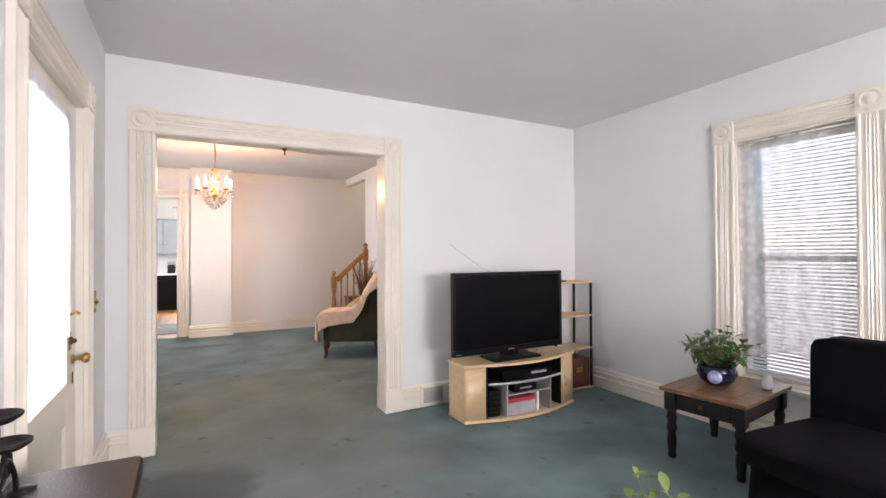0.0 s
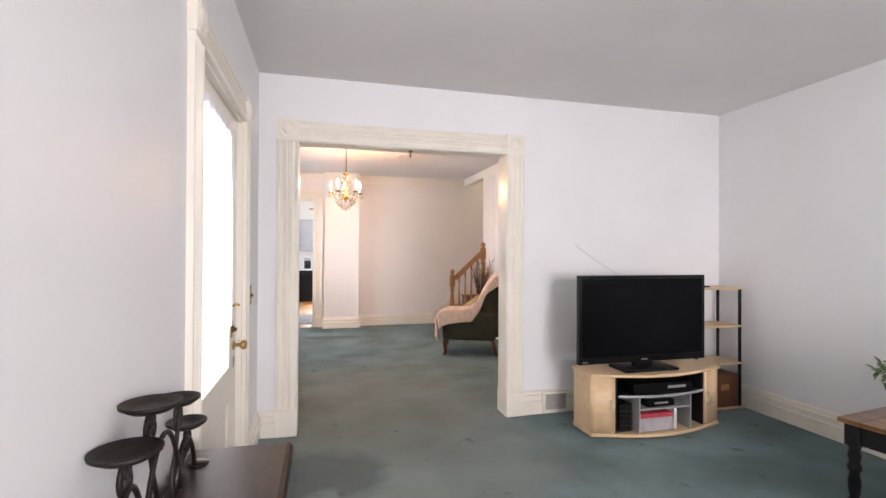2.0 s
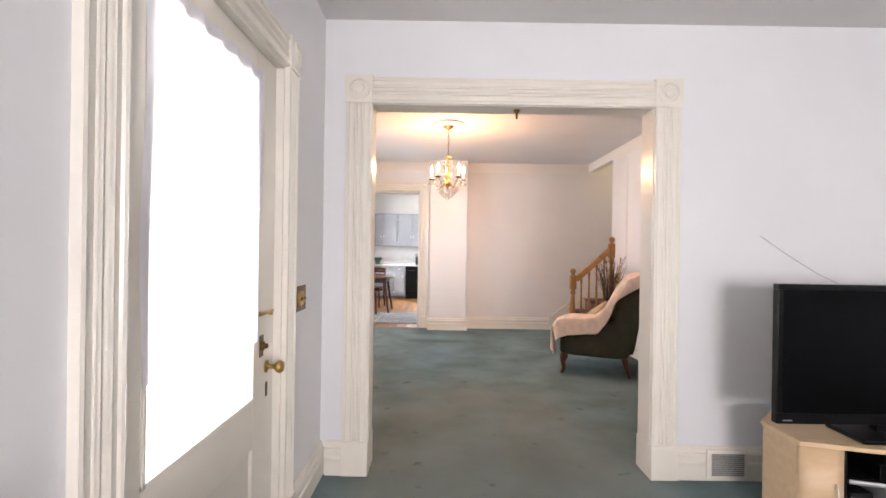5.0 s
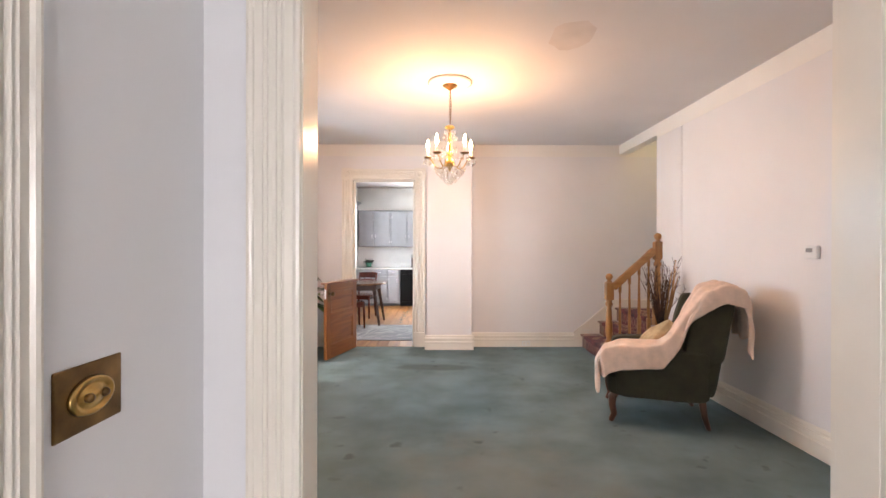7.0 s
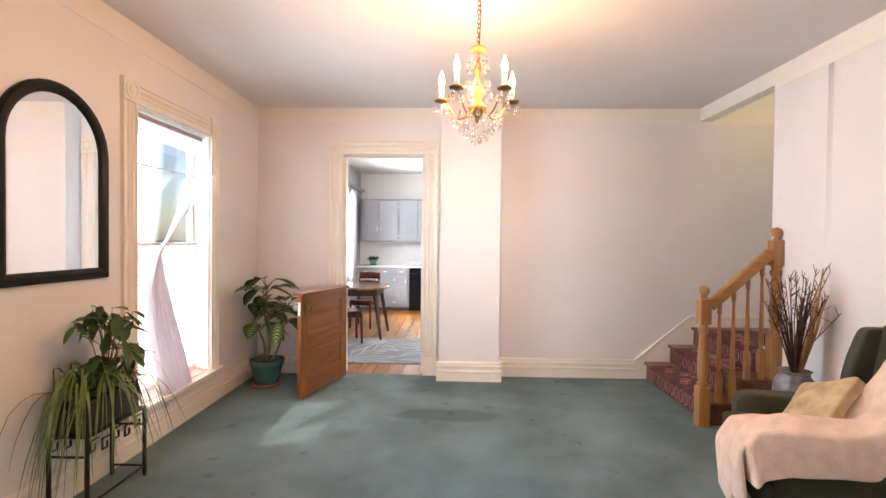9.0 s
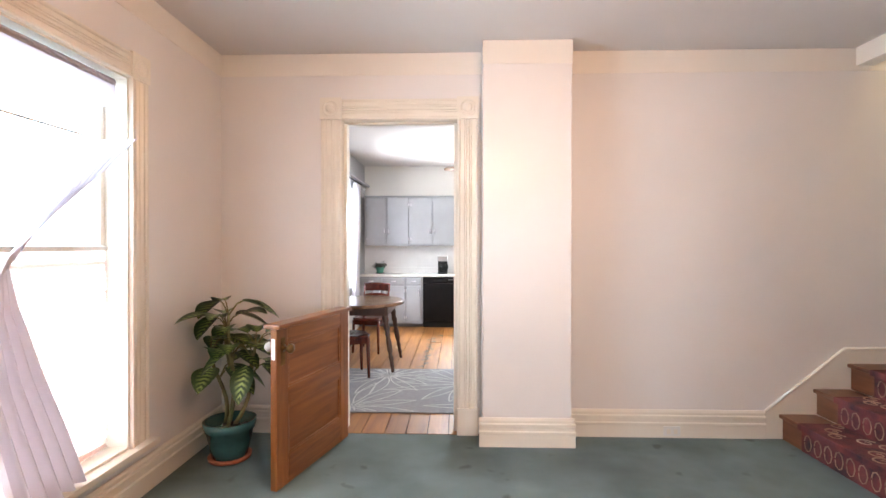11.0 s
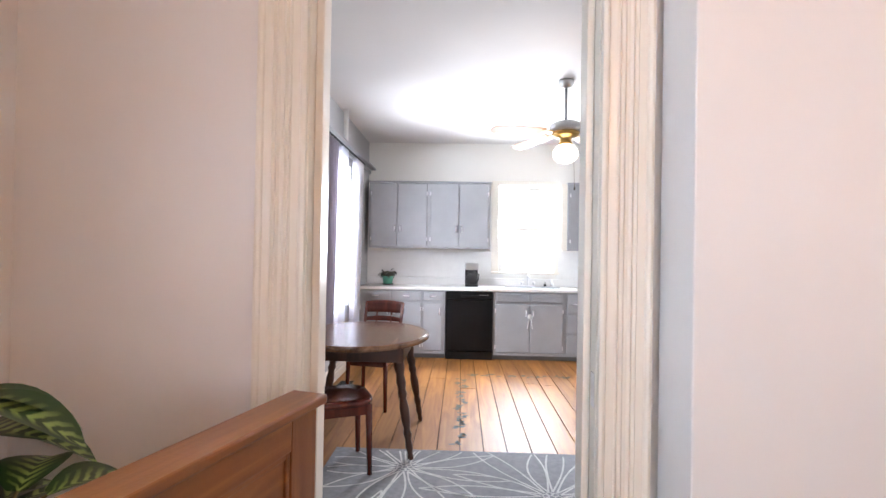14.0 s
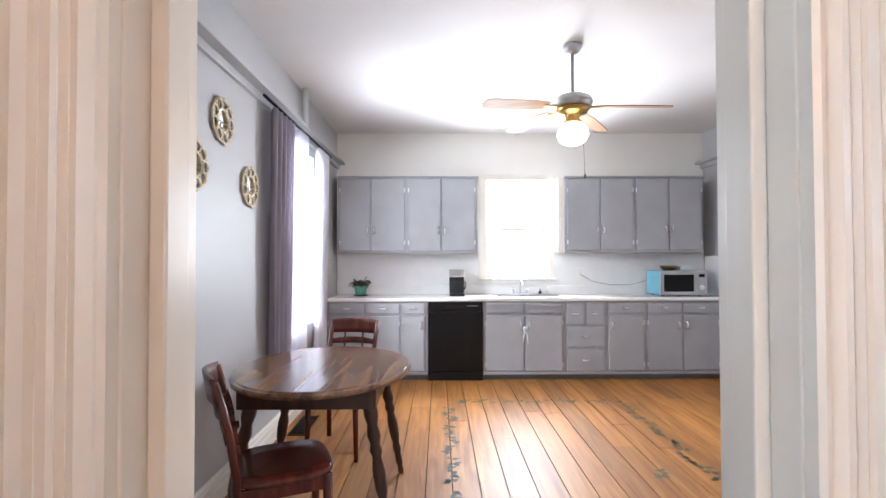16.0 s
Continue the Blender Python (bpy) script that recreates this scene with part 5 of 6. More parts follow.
def dumb_cane():
    e = thing("dieffenbachia", pose(-1.665, 8.55, 0), "dieffenbachia with large variegated leaves in a teal pot", "plant")
    lathe("saucer", [(0.10, 0), (0.13, 0.01), (0.135, 0.03), (0.12, 0.03)], (0, 0, 0), TERRA, e, 28)
    lathe("pot", [(0.105, 0.015), (0.125, 0.10), (0.145, 0.20), (0.155, 0.205), (0.16, 0.225), (0.165, 0.26), (0.15, 0.26), (0.145, 0.23)], (0, 0, 0), TEAL, e, 32)
    lathe("soil", [(0.145, 0.22), (0.001, 0.235)], (0, 0, 0), SOIL, e, 20)
    rnd = random.Random(21)
    canes = bmesh.new()
    tops = []
    for bx, by, tx, ty, tz in ((0.03, 0.0, 0.22, -0.05, 0.74), (-0.04, 0.02, -0.10, 0.0, 0.70), (0.0, -0.03, 0.05, -0.06, 0.95), (-0.02, 0.03, -0.02, 0.04, 0.85)):
        p = [Vector((bx + (tx - bx) * t + 0.03 * math.sin(5 * t), by + (ty - by) * t, 0.22 + (tz - 0.22) * t)) for t in [j / 8 for j in range(9)]]
        add_tube(canes, p, 0.015, 0.010, 8)
        tops.append((p[-1], p[5], p[7]))
    ob_from("cane", canes, STEM, e, True)
    for top, low, mid in tops:
        for j in range(12):
            src = (top, mid, low)[j % 3]
            a = 2.4 * j + rnd.uniform(-0.4, 0.4)
            d = Vector((math.cos(a), math.sin(a) * 0.8, 0))
            out = src + d * 0.09 + Vector((0, 0, 0.09))
            tip = out + d * rnd.uniform(0.18, 0.27) + Vector((0, 0, rnd.uniform(-0.12, 0.10)))
            if tip.x < -0.26 or tip.y > 0.42:
                continue
            bm = bmesh.new()
            add_tube(bm, [src, src + (out - src) * 0.6 + Vector((0, 0, 0.02)), out], 0.005, 0.003, 6)
            ob_from("stalk", bm, STEM, e, True)
            bm = bmesh.new()
            add_leaf(bm, out, tip, rnd.uniform(0.062, 0.085), 0.08, 8)
            ob_from("leaf", bm, LEAFY, e, True)


dumb_cane()


def padded(name, x0, x1, y0, y1, z0, z1, m, parent, r=0.03, wob=0.0, shape=None):
    bm = bmesh.new()
    add_box(bm, x0, x1, y0, y1, z0, z1)
    bmesh.ops.subdivide_edges(bm, edges=bm.edges[:], cuts=4, use_grid_fill=True)
    if shape:
        for v in bm.verts:
            v.co = shape(v.co)
    for v in bm.verts:
        v.co += Vector([noise.noise(v.co * 6 + Vector((i * 7, 0, 3))) for i in range(3)]) * wob
    o = ob_from(name, bm, m, parent, True)
    s = o.modifiers.new("round", "SUBSURF")
    s.levels = s.render_levels = 2
    return o


CHAIR = pose(1.967, 6.372, 0, 0, 0, 73)


def wing_chair():
    e = thing("wing_chair", CHAIR, "olive green upholstered armchair with curved wooden legs", "armchair")
    padded("base", -0.35, 0.35, -0.36, 0.36, 0.20, 0.38, GREENCLOTH, e, wob=0.004, shape=lambda c: Vector((c.x, c.y, c.z + 0.05 * max(0, c.y) * (c.z < 0.3))))
    padded("seat", -0.27, 0.27, -0.28, 0.38, 0.36, 0.49, GREENCLOTH, e, wob=0.006)
    padded("backrest", -0.34, 0.34, -0.42, -0.25, 0.26, 1.04, GREENCLOTH, e, wob=0.005, shape=lambda c: Vector((c.x, c.y - 0.16 * (c.z - 0.35), c.z - 0.22 * c.x * c.x)))
    for s in (-1, 1):
        padded("wing", s * 0.315 - 0.05, s * 0.315 + 0.05, -0.45, -0.18, 0.52, 1.02, GREENCLOTH, e, wob=0.004, shape=lambda c: Vector((c.x, c.y - 0.16 * (c.z - 0.5) - 0.10 * max(0, c.z - 0.8) * (c.y > -0.3), c.z - 0.03 * (c.z > 0.9))))
        padded("arm", s * 0.315 - 0.065, s * 0.315 + 0.065, -0.36, 0.30, 0.22, 0.60, GREENCLOTH, e, wob=0.005, shape=lambda c: Vector((c.x, c.y, c.z - 0.06 * max(0, c.y) * (c.z > 0.5))))
        x = s * 0.29
        tube("front_leg", [(x, 0.29, 0.25), (x + s * 0.025, 0.325, 0.20), (x + s * 0.018, 0.325, 0.14), (x, 0.31, 0.06), (x, 0.33, 0.014), (x, 0.335, 0.0)], 0.036, ROSEWOOD, e, 0.018, 12)
        tube("back_leg", [(x, -0.32, 0.24), (x, -0.34, 0.1), (x, -0.37, 0.0)], 0.028, ROSEWOOD, e, 0.018, 10)


wing_chair()


def fleece_throw():
    path = [(0.43, 0.25), (0.435, 0.36), (0.43, 0.49), (0.37, 0.585), (0.27, 0.62), (0.12, 0.628), (-0.03, 0.64), (-0.11, 0.71), (-0.17, 0.81), (-0.235, 0.94), (-0.33, 1.06), (-0.45, 1.105), (-0.57, 1.06), (-0.60, 0.96), (-0.61, 0.83), (-0.605, 0.70)]

    def fn(u, v):
        t = v * (len(path) - 1)
        i = min(int(t), len(path) - 2)
        f = t - i
        y, z = [path[i][k] + (path[i + 1][k] - path[i][k]) * f for k in (0, 1)]
        x = -0.28 + (u - 0.5) * 2 * (0.29 + 0.03 * math.sin(5 * v + 1))
        arm = max(0.0, min(1.0, 4.5 - 12 * abs(v - 0.30)))
        inner = max(0.0, min(0.085, (x + 0.25) * 1.1)) * arm
        fall = max(0.0, -x - 0.40) * min(1.0, v * 5)
        x = max(x, -0.41) if v < 0.16 else x
        p = Vector((x + fall * 0.85, y, z - inner - fall * 0.9))
        fold = 0.014 * math.sin(17 * u + 5 * math.sin(5 * v)) + 0.02 * noise.noise(p * 7)
        p += Vector((0, 0.5 if v < 0.7 else -0.6, 0.9)) * (fold + 0.008)
        return p
    o = sheet("fleece_throw", fn, 44, 80, FLEECE, None, 0.022)
    o.matrix_world = CHAIR
    s = o.modifiers.new("round", "SUBSURF")
    s.levels = s.render_levels = 1
    tagged(o, "cream fleece throw draped over the green armchair", "blanket")


fleece_throw()
cu = padded("cushion", -0.19, 0.19, -0.08, 0.08, -0.19, 0.19, CUSHION, None, wob=0.006, shape=lambda c: Vector((c.x * (1 + 0.9 * abs(c.z)), c.y * (1.2 - 4.0 * max(abs(c.x), abs(c.z))), c.z * (1 + 0.9 * abs(c.x)))))
cu.matrix_world = CHAIR @ Matrix.Translation((0.07, 0.0, 0.60)) @ Matrix.Rotation(radians(42), 4, "X") @ Matrix.Rotation(radians(30), 4, "Y") @ Matrix.Scale(0.84, 4)
tagged(cu, "beige floral cushion leaning on the armchair", "cushion")


def twig_vase():
    e = thing("floor_vase", pose(2.47, 7.26, 0), "patterned stoneware floor vase holding dry twigs and reeds", "vase")
    lathe("vase", [(0.07, 0), (0.09, 0.02), (0.085, 0.10), (0.095, 0.25), (0.125, 0.42), (0.12, 0.50), (0.085, 0.545), (0.09, 0.57), (0.10, 0.575), (0.085, 0.575), (0.07, 0.54)], (0, 0, 0), VASEM, e, 28)
    rnd = random.Random(12)
    bm = bmesh.new()
    for k in range(46):
        a, q = rnd.uniform(0, 6.28), rnd.uniform(0.05, 0.24)
        h = rnd.uniform(0.95, 1.27)
        end = Vector((min(0.2, math.cos(a) * q), math.sin(a) * q, h))
        mid = Vector((end.x * 0.4 + rnd.uniform(-0.02, 0.02), end.y * 0.4, 0.5 + (h - 0.5) * 0.55))
        add_tube(bm, [(0, 0, 0.5), mid, end], 0.0045, 0.002, 5)
        for j in range(5):
            b = mid.lerp(end, rnd.random())
            add_tube(bm, [b, b + Vector((rnd.uniform(-0.05, 0.05), rnd.uniform(-0.05, 0.05), rnd.uniform(0.02, 0.08)))], 0.003, 0.0012, 4)
    tagged(ob_from("twigs", bm, TWIG, e, True), "dark dry branching twigs", "", "", "stuff")
    for x, y, h in ((0.10, -0.08, 1.27), (0.14, -0.03, 1.2), (0.05, -0.10, 1.15), (0.12, -0.10, 1.1)):
        tube("reed", [(0.02, 0, 0.5), (x * 0.7, y * 0.7, 0.85), (x * 0.8, y, 1.0), (x, y * 1.2, h)], 0.011, REED, e, 0.004)


twig_vase()
th = thing("thermostat", pose(D_E, 5.57, 1.36), "white plastic thermostat on the wall", "thermostat")
box("case", -0.028, 0, -0.055, 0.055, -0.045, 0.045, WHITEP, th, 0.005)
box("screen", -0.030, -0.028, -0.02, 0.035, 0.0, 0.028, VENT, th, 0)
ou = thing("wall_outlet", pose(1.39, D_N - 0.023, 0.05), "white outlet plate in the baseboard", "outlet")
box("plate", -0.06, 0.06, -0.006, 0.004, -0.035, 0.035, WHITEP, ou, 0.002)
for x in (-0.025, 0.025):
    box("socket", x - 0.014, x + 0.014, -0.008, -0.006, -0.018, 0.018, TRIM, ou, 0.002)

# ---- kitchen ----
def handle(parent, x, y, z, upright=True):
    d = 0.035
    pts = [(x, y, z - d), (x, y - 0.022, z - d * 0.7), (x, y - 0.026, z), (x, y - 0.022, z + d * 0.7), (x, y, z + d)] if upright else \
          [(x - d, y, z), (x - d * 0.7, y - 0.02, z), (x, y - 0.024, z), (x + d * 0.7, y - 0.02, z), (x + d, y, z)]
    return tube("handle", pts, 0.0085, CHROME, parent, None, 8)


def base_unit(x0, x1, doors, drawers, label, louvre=False):
    """Doors: (x0, x1, handle side); drawers: (x0, x1, z0, z1)."""
    e = thing("base_cabinet", pose(0, 0, 0), label, "cabinet", "base cabinets")
    F = 13.555
    box("body", x0, x1, F + 0.002, K_N - 0.005, 0.085, 0.865, CAB, e, 0.002)
    # toe kick coloured dark to stand for shade under the cabinets
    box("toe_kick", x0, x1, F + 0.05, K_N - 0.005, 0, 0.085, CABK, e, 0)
    box("plinth_moulding", x0, x1, F - 0.006, F + 0.05, 0.062, 0.09, CAB, e, 0.003)
    for a, b, hs in doors:
        d = box("door", a, b, F - 0.018, F + 0.002, 0.105, 0.705, CAB, e, 0.006)
        h = handle(d, b - 0.035 if hs > 0 else a + 0.035, F - 0.018, 0.60)
        hx = a if hs > 0 else b
        for z in (0.17, 0.63):
            box("hinge", hx - 0.006, hx + 0.006, F - 0.022, F - 0.008, z - 0.025, z + 0.025, CHROME, d, 0.002)
    for a, b, z0, z1 in drawers:
        d = box("drawer", a, b, F - 0.018, F + 0.002, z0, z1, CAB, e, 0.006)
        if louvre:
            for k in range(7):
                box("slat", a + 0.012, b - 0.012, F - 0.024, F - 0.016, z0 + 0.010 + 0.0135 * k, z0 + 0.017 + 0.0135 * k, CAB, d, 0.001)
        else:
            handle(d, (a + b) / 2, F - 0.018, (z0 + z1) / 2, False)
    return e


ZT, ZB = 0.735, 0.845
base_unit(-1.865, -0.765, [(-1.845, -1.465, 1), (-1.445, -1.075, -1), (-1.045, -0.80, 1)], [(-1.845, -1.465, ZT, ZB), (-1.445, -1.075, ZT, ZB), (-1.045, -0.80, ZT, ZB)], "grey painted base cabinet with chrome handles")
base_unit(-0.155, 0.74, [(-0.13, 0.29, 1), (0.31, 0.715, -1)], [(-0.125, 0.285, ZT, ZB), (0.315, 0.71, ZT, ZB)], "grey painted sink cabinet with slatted vents", True)
base_unit(0.74, 1.20, [], [(0.765, 0.955, 0.61, ZB), (0.985, 1.175, 0.61, ZB), (0.765, 1.175, 0.365, 0.585), (0.765, 1.175, 0.105, 0.335)], "grey painted drawer cabinet")
base_unit(1.20, 1.63, [(1.225, 1.61, -1)], [(1.225, 1.61, ZT, ZB)], "grey painted base cabinet with one door")
base_unit(1.63, 2.575, [(1.655, 2.03, 1), (2.05, 2.44, -1)], [(1.655, 2.03, ZT, ZB), (2.05, 2.44, ZT, ZB)], "grey painted base cabinet with two doors")

lk = thing("child_lock", pose(0.30, 13.50, 0.565), "white plastic child lock on the sink cabinet handles", "lock")
lathe("disc", [(0.03, 0), (0.032, 0.006), (0.028, 0.014), (0.002, 0.016)], (0, 0, 0), WHITEP, lk, 18, Matrix.Rotation(radians(90), 4, "X"))
for s in (-1, 1):
    tube("strap", [(s * 0.006, -0.005, -0.02), (s * 0.02, -0.005, -0.08), (s * 0.03, -0.003, -0.15)], 0.005, WHITEP, lk)


def upper_unit(x0, x1, doors, label):
    e = thing("wall_cabinet", pose(0, 0, 0), label, "cabinet", "wall cabinets")
    F = 13.77
    box("body", x0, x1, F + 0.002, K_N - 0.003, 1.40, 2.275, CAB, e, 0.003)
    box("cornice", x0 - 0.01, x1 + 0.01, F - 0.028, K_N - 0.003, 2.262, 2.282, CAB, e, 0.003)
    for a, b, hs in doors:
        d = box("door", a, b, F - 0.018, F + 0.002, 1.425, 2.25, CAB, e, 0.006)
        handle(d, b - 0.03 if hs > 0 else a + 0.03, F - 0.018, 1.66)
        hx = a if hs > 0 else b
        for z in (1.52, 2.12):
            box("hinge", hx - 0.006, hx + 0.006, F - 0.022, F - 0.008, z - 0.025, z + 0.025, CHROME, d, 0.002)


upper_unit(-1.80, -0.195, [(-1.77, -1.425, 1), (-1.41, -1.03, -1), (-0.985, -0.615, 1), (-0.60, -0.225, -1)], "grey painted wall cabinet with four doors")
upper_unit(0.81, 2.41, [(0.84, 1.21, 1), (1.225, 1.595, -1), (1.635, 2.00, 1), (2.015, 2.385, -1)], "grey painted wall cabinet beside the sink window")

ct = thing("countertop", pose(0, 0, 0), "white laminate countertop with an inset steel sink", "countertop")
box("slab_left", K_W + 0.004, 0.02, 13.525, K_N - 0.004, 0.867, 0.905, COUNTER, ct, 0.008)
box("slab_right", 0.76, K_E - 0.004, 13.525, K_N - 0.004, 0.867, 0.905, COUNTER, ct, 0.008)
box("slab_front", 0.02, 0.76, 13.525, 13.62, 0.867, 0.905, COUNTER, ct, 0.004)
box("slab_back", 0.02, 0.76, 13.93, K_N - 0.004, 0.867, 0.905, COUNTER, ct, 0.004)
box("backsplash_lip", K_W + 0.004, K_E - 0.004, K_N - 0.03, K_N - 0.004, 0.905, 1.01, COUNTER, ct, 0.004)
box("splash_panel", K_W + 0.002, 0.0, K_N - 0.006, K_N - 0.001, 1.01, 1.36, COUNTER, ct, 0)
box("splash_panel", 0.72, K_E - 0.002, K_N - 0.006, K_N - 0.001, 1.01, 1.38, COUNTER, ct, 0)
box("end_splash", K_E - 0.010, K_E - 0.002, 13.56, K_N - 0.03, 0.905, 1.36, COUNTER, ct, 0)
boxes("sink", [(0.02, 0.03, 13.62, 13.93, 0.72, 0.909), (0.75, 0.76, 13.62, 13.93, 0.72, 0.909), (0.03, 0.75, 13.62, 13.63, 0.72, 0.909), (0.03, 0.75, 13.92, 13.93, 0.72, 0.909), (0.38, 0.40, 13.63, 13.92, 0.72, 0.90), (0.03, 0.75, 13.63, 13.92, 0.71, 0.725)], STEEL, ct, 0.003)
fa = thing("faucet", pose(0.33, 13.965, 0.906), "chrome kitchen faucet with two handles", "faucet")
box("deck", -0.10, 0.10, -0.025, 0.025, 0, 0.015, CHROME, fa, 0.006)
tube("spout", [(0, 0, 0.01), (0, 0, 0.12), (0, -0.04, 0.16), (0, -0.12, 0.15), (0, -0.15, 0.12)], 0.011, CHROME, fa)
for s in (-1, 1):
    lathe("tap", [(0.014, 0.012), (0.012, 0.04), (0.022, 0.05), (0.02, 0.065), (0.003, 0.07)], (s * 0.08, 0, 0), CHROME, fa, 16)
sp = thing("dish_soap_tray", pose(0.60, 13.95, 0.906), "small steel tray with sponges beside the sink", "tray")
box("tray", -0.09, 0.09, -0.035, 0.035, 0, 0.012, STEEL, sp)
lathe("bottle", [(0.022, 0.012), (0.024, 0.05), (0.014, 0.07), (0.008, 0.09)], (0.05, 0, 0), CHROME, sp, 14)
lathe("brush", [(0.018, 0.012), (0.02, 0.035), (0.006, 0.045), (0.006, 0.07)], (-0.04, 0, 0), BLACKM, sp, 14)

dw = thing("dishwasher", pose(-0.46, 13.535, 0), "black built-in dishwasher with a control strip", "dishwasher")
box("body", -0.297, 0.297, 0.03, 0.5, 0.0, 0.864, BLACK, dw)
box("door", -0.297, 0.297, -0.005, 0.03, 0.11, 0.755, BLACK, dw, 0.008)
box("control_panel", -0.297, 0.297, -0.012, 0.03, 0.762, 0.862, BLACK, dw, 0.008)
box("handle", -0.11, 0.11, -0.026, -0.012, 0.79, 0.815, BLACKM, dw, 0.006)
for k in range(4):
    box("button", 0.13 + 0.03 * k, 0.15 + 0.03 * k, -0.015, -0.012, 0.815, 0.823, SILVERP, dw, 0)
box("kick_plate", -0.297, 0.297, 0.02, 0.04, 0.0, 0.10, BLACKM, dw)

cm = thing("coffee_maker", pose(-0.43, 13.86, 0.906), "black and steel coffee maker with a glass jug", "coffee maker")
box("base", -0.085, 0.085, -0.11, 0.10, 0, 0.03, BLACKM, cm, 0.008)
box("tower", -0.085, 0.085, 0.02, 0.10, 0.03, 0.30, BLACKM, cm, 0.01)
box("head", -0.09, 0.09, -0.10, 0.10, 0.22, 0.31, STEEL, cm, 0.01)
lathe("jug", [(0.05, 0.032), (0.068, 0.06), (0.066, 0.12), (0.045, 0.17), (0.048, 0.185)], (0, -0.04, 0), CRYSTAL, cm, 22)
lathe("jug_collar", [(0.05, 0.175), (0.05, 0.20), (0.03, 0.21)], (0, -0.04, 0), BLACKM, cm, 22)
tube("jug_handle", [(0.045, -0.07, 0.18), (0.095, -0.09, 0.16), (0.09, -0.09, 0.09), (0.06, -0.075, 0.06)], 0.008, BLACKM, cm)


def mint_pot(e):
    lathe("pot", [(0.055, 0), (0.065, 0.05), (0.075, 0.10), (0.078, 0.115), (0.068, 0.115), (0.065, 0.09)], (0, 0, 0), MINT, e, 24)
    lathe("saucer", [(0.06, 0), (0.08, 0.006), (0.082, 0.015), (0.07, 0.014)], (0, 0, 0), BLACKM, e, 24)
    lathe("soil", [(0.065, 0.09), (0.001, 0.1)], (0, 0, 0), SOIL, e, 16)


bushy("counter_plant", pose(-1.55, 13.86, 0.906), "small dark-leaved plant in a mint green pot", 0.11, (0.10, 0.21), 26, PURPLE, mint_pot, 4)

mw = thing("microwave", pose(2.11, 13.80, 0.906), "steel microwave oven with a dark window", "microwave")
box("case", -0.27, 0.25, -0.16, 0.17, 0.012, 0.285, BLUEP, mw, 0.004)
box("front", -0.272, 0.252, -0.185, -0.16, 0.012, 0.287, STEEL, mw, 0.006)
box("window", -0.235, 0.10, -0.188, -0.185, 0.055, 0.245, BLACK, mw, 0.002)
box("control_panel", 0.14, 0.235, -0.188, -0.185, 0.03, 0.27, SILVERP, mw, 0.002)
box("display", 0.155, 0.22, -0.190, -0.188, 0.215, 0.25, BLACK, mw, 0)
lathe("dial", [(0.026, 0), (0.026, 0.012), (0.02, 0.018), (0.002, 0.019)], (0, 0, 0), CHROME, mw, 20, Matrix.Translation((0.187, -0.188, 0.10)) @ Matrix.Rotation(radians(90), 4, "X"))
for x in (-0.22, 0.2):
    for y in (-0.12, 0.12):
        lathe("foot", [(0.015, 0), (0.015, 0.012)], (x, y, 0), BLACKM, mw, 10)
bk = thing("wire_basket", pose(2.02, 13.80, 1.193), "small dark basket on the microwave", "basket")
lathe("bowl", [(0.06, 0), (0.09, 0.03), (0.10, 0.055), (0.095, 0.055), (0.085, 0.03), (0.05, 0.008)], (0, 0, 0), DBRASS, bk, 20)
wd = thing("white_dish", pose(2.20, 13.80, 1.193), "white covered dish on the microwave", "dish")
box("dish", -0.08, 0.08, -0.06, 0.06, 0, 0.04, WHITEP, wd, 0.012)
box("lid", -0.06, 0.06, -0.04, 0.04, 0.04, 0.055, WHITEP, wd, 0.006)
ko = thing("wall_outlet", pose(1.05, K_N - 0.007, 1.16), "white outlet plate on the backsplash", "outlet")
box("plate", -0.06, 0.06, -0.006, 0, -0.06, 0.06, WHITEP, ko, 0.002)
for x in (-0.025, 0.025):
    box("socket", x - 0.014, x + 0.014, -0.009, -0.006, -0.022, 0.022, TRIM, ko, 0.002)
tagged(tube("power_cord", [(1.07, K_N - 0.02, 1.14), (1.2, K_N - 0.05, 1.06), (1.4, K_N - 0.08, 1.02), (1.65, K_N - 0.1, 1.02), (1.83, K_N - 0.09, 1.07)], 0.004, VENT), "grey power cord to the microwave", "cord")

# sink window surround with scalloped boards
sw2 = structure("trim_sink_window", "cream surround of the sink window with a scalloped side board")
box("side", -0.16, -0.06, K_N - 0.022, K_N - 0.001, 1.07, 2.34, TRIM, sw2)
box("side", 0.69, 0.745, K_N - 0.022, K_N - 0.001, 1.07, 2.34, TRIM, sw2)
box("head", -0.06, 0.69, K_N - 0.022, K_N - 0.001, 2.28, 2.34, TRIM, sw2)
box("sill", -0.16, 0.76, K_N - 0.06, K_N - 0.001, 1.07, 1.10, TRIM, sw2)
bm = bmesh.new()
n = 60
for y in (13.79, 13.805):
    row = [bm.verts.new((0.805 - 0.055 - 0.022 * abs(math.sin(6.5 * math.pi * k / n)), y, 1.40 + 0.87 * k / n)) for k in range(n + 1)]
    row += [bm.verts.new((0.806, y, 2.27)), bm.verts.new((0.806, y, 1.40))]
    bm.faces.new(row)
    if y < 13.80:
        r1 = row
for k in range(len(r1)):
    bm.faces.new((r1[k], r1[(k + 1) % len(r1)], row[(k + 1) % len(row)], row[k]))
ob_from("scalloped_board", bm, TRIM, sw2)

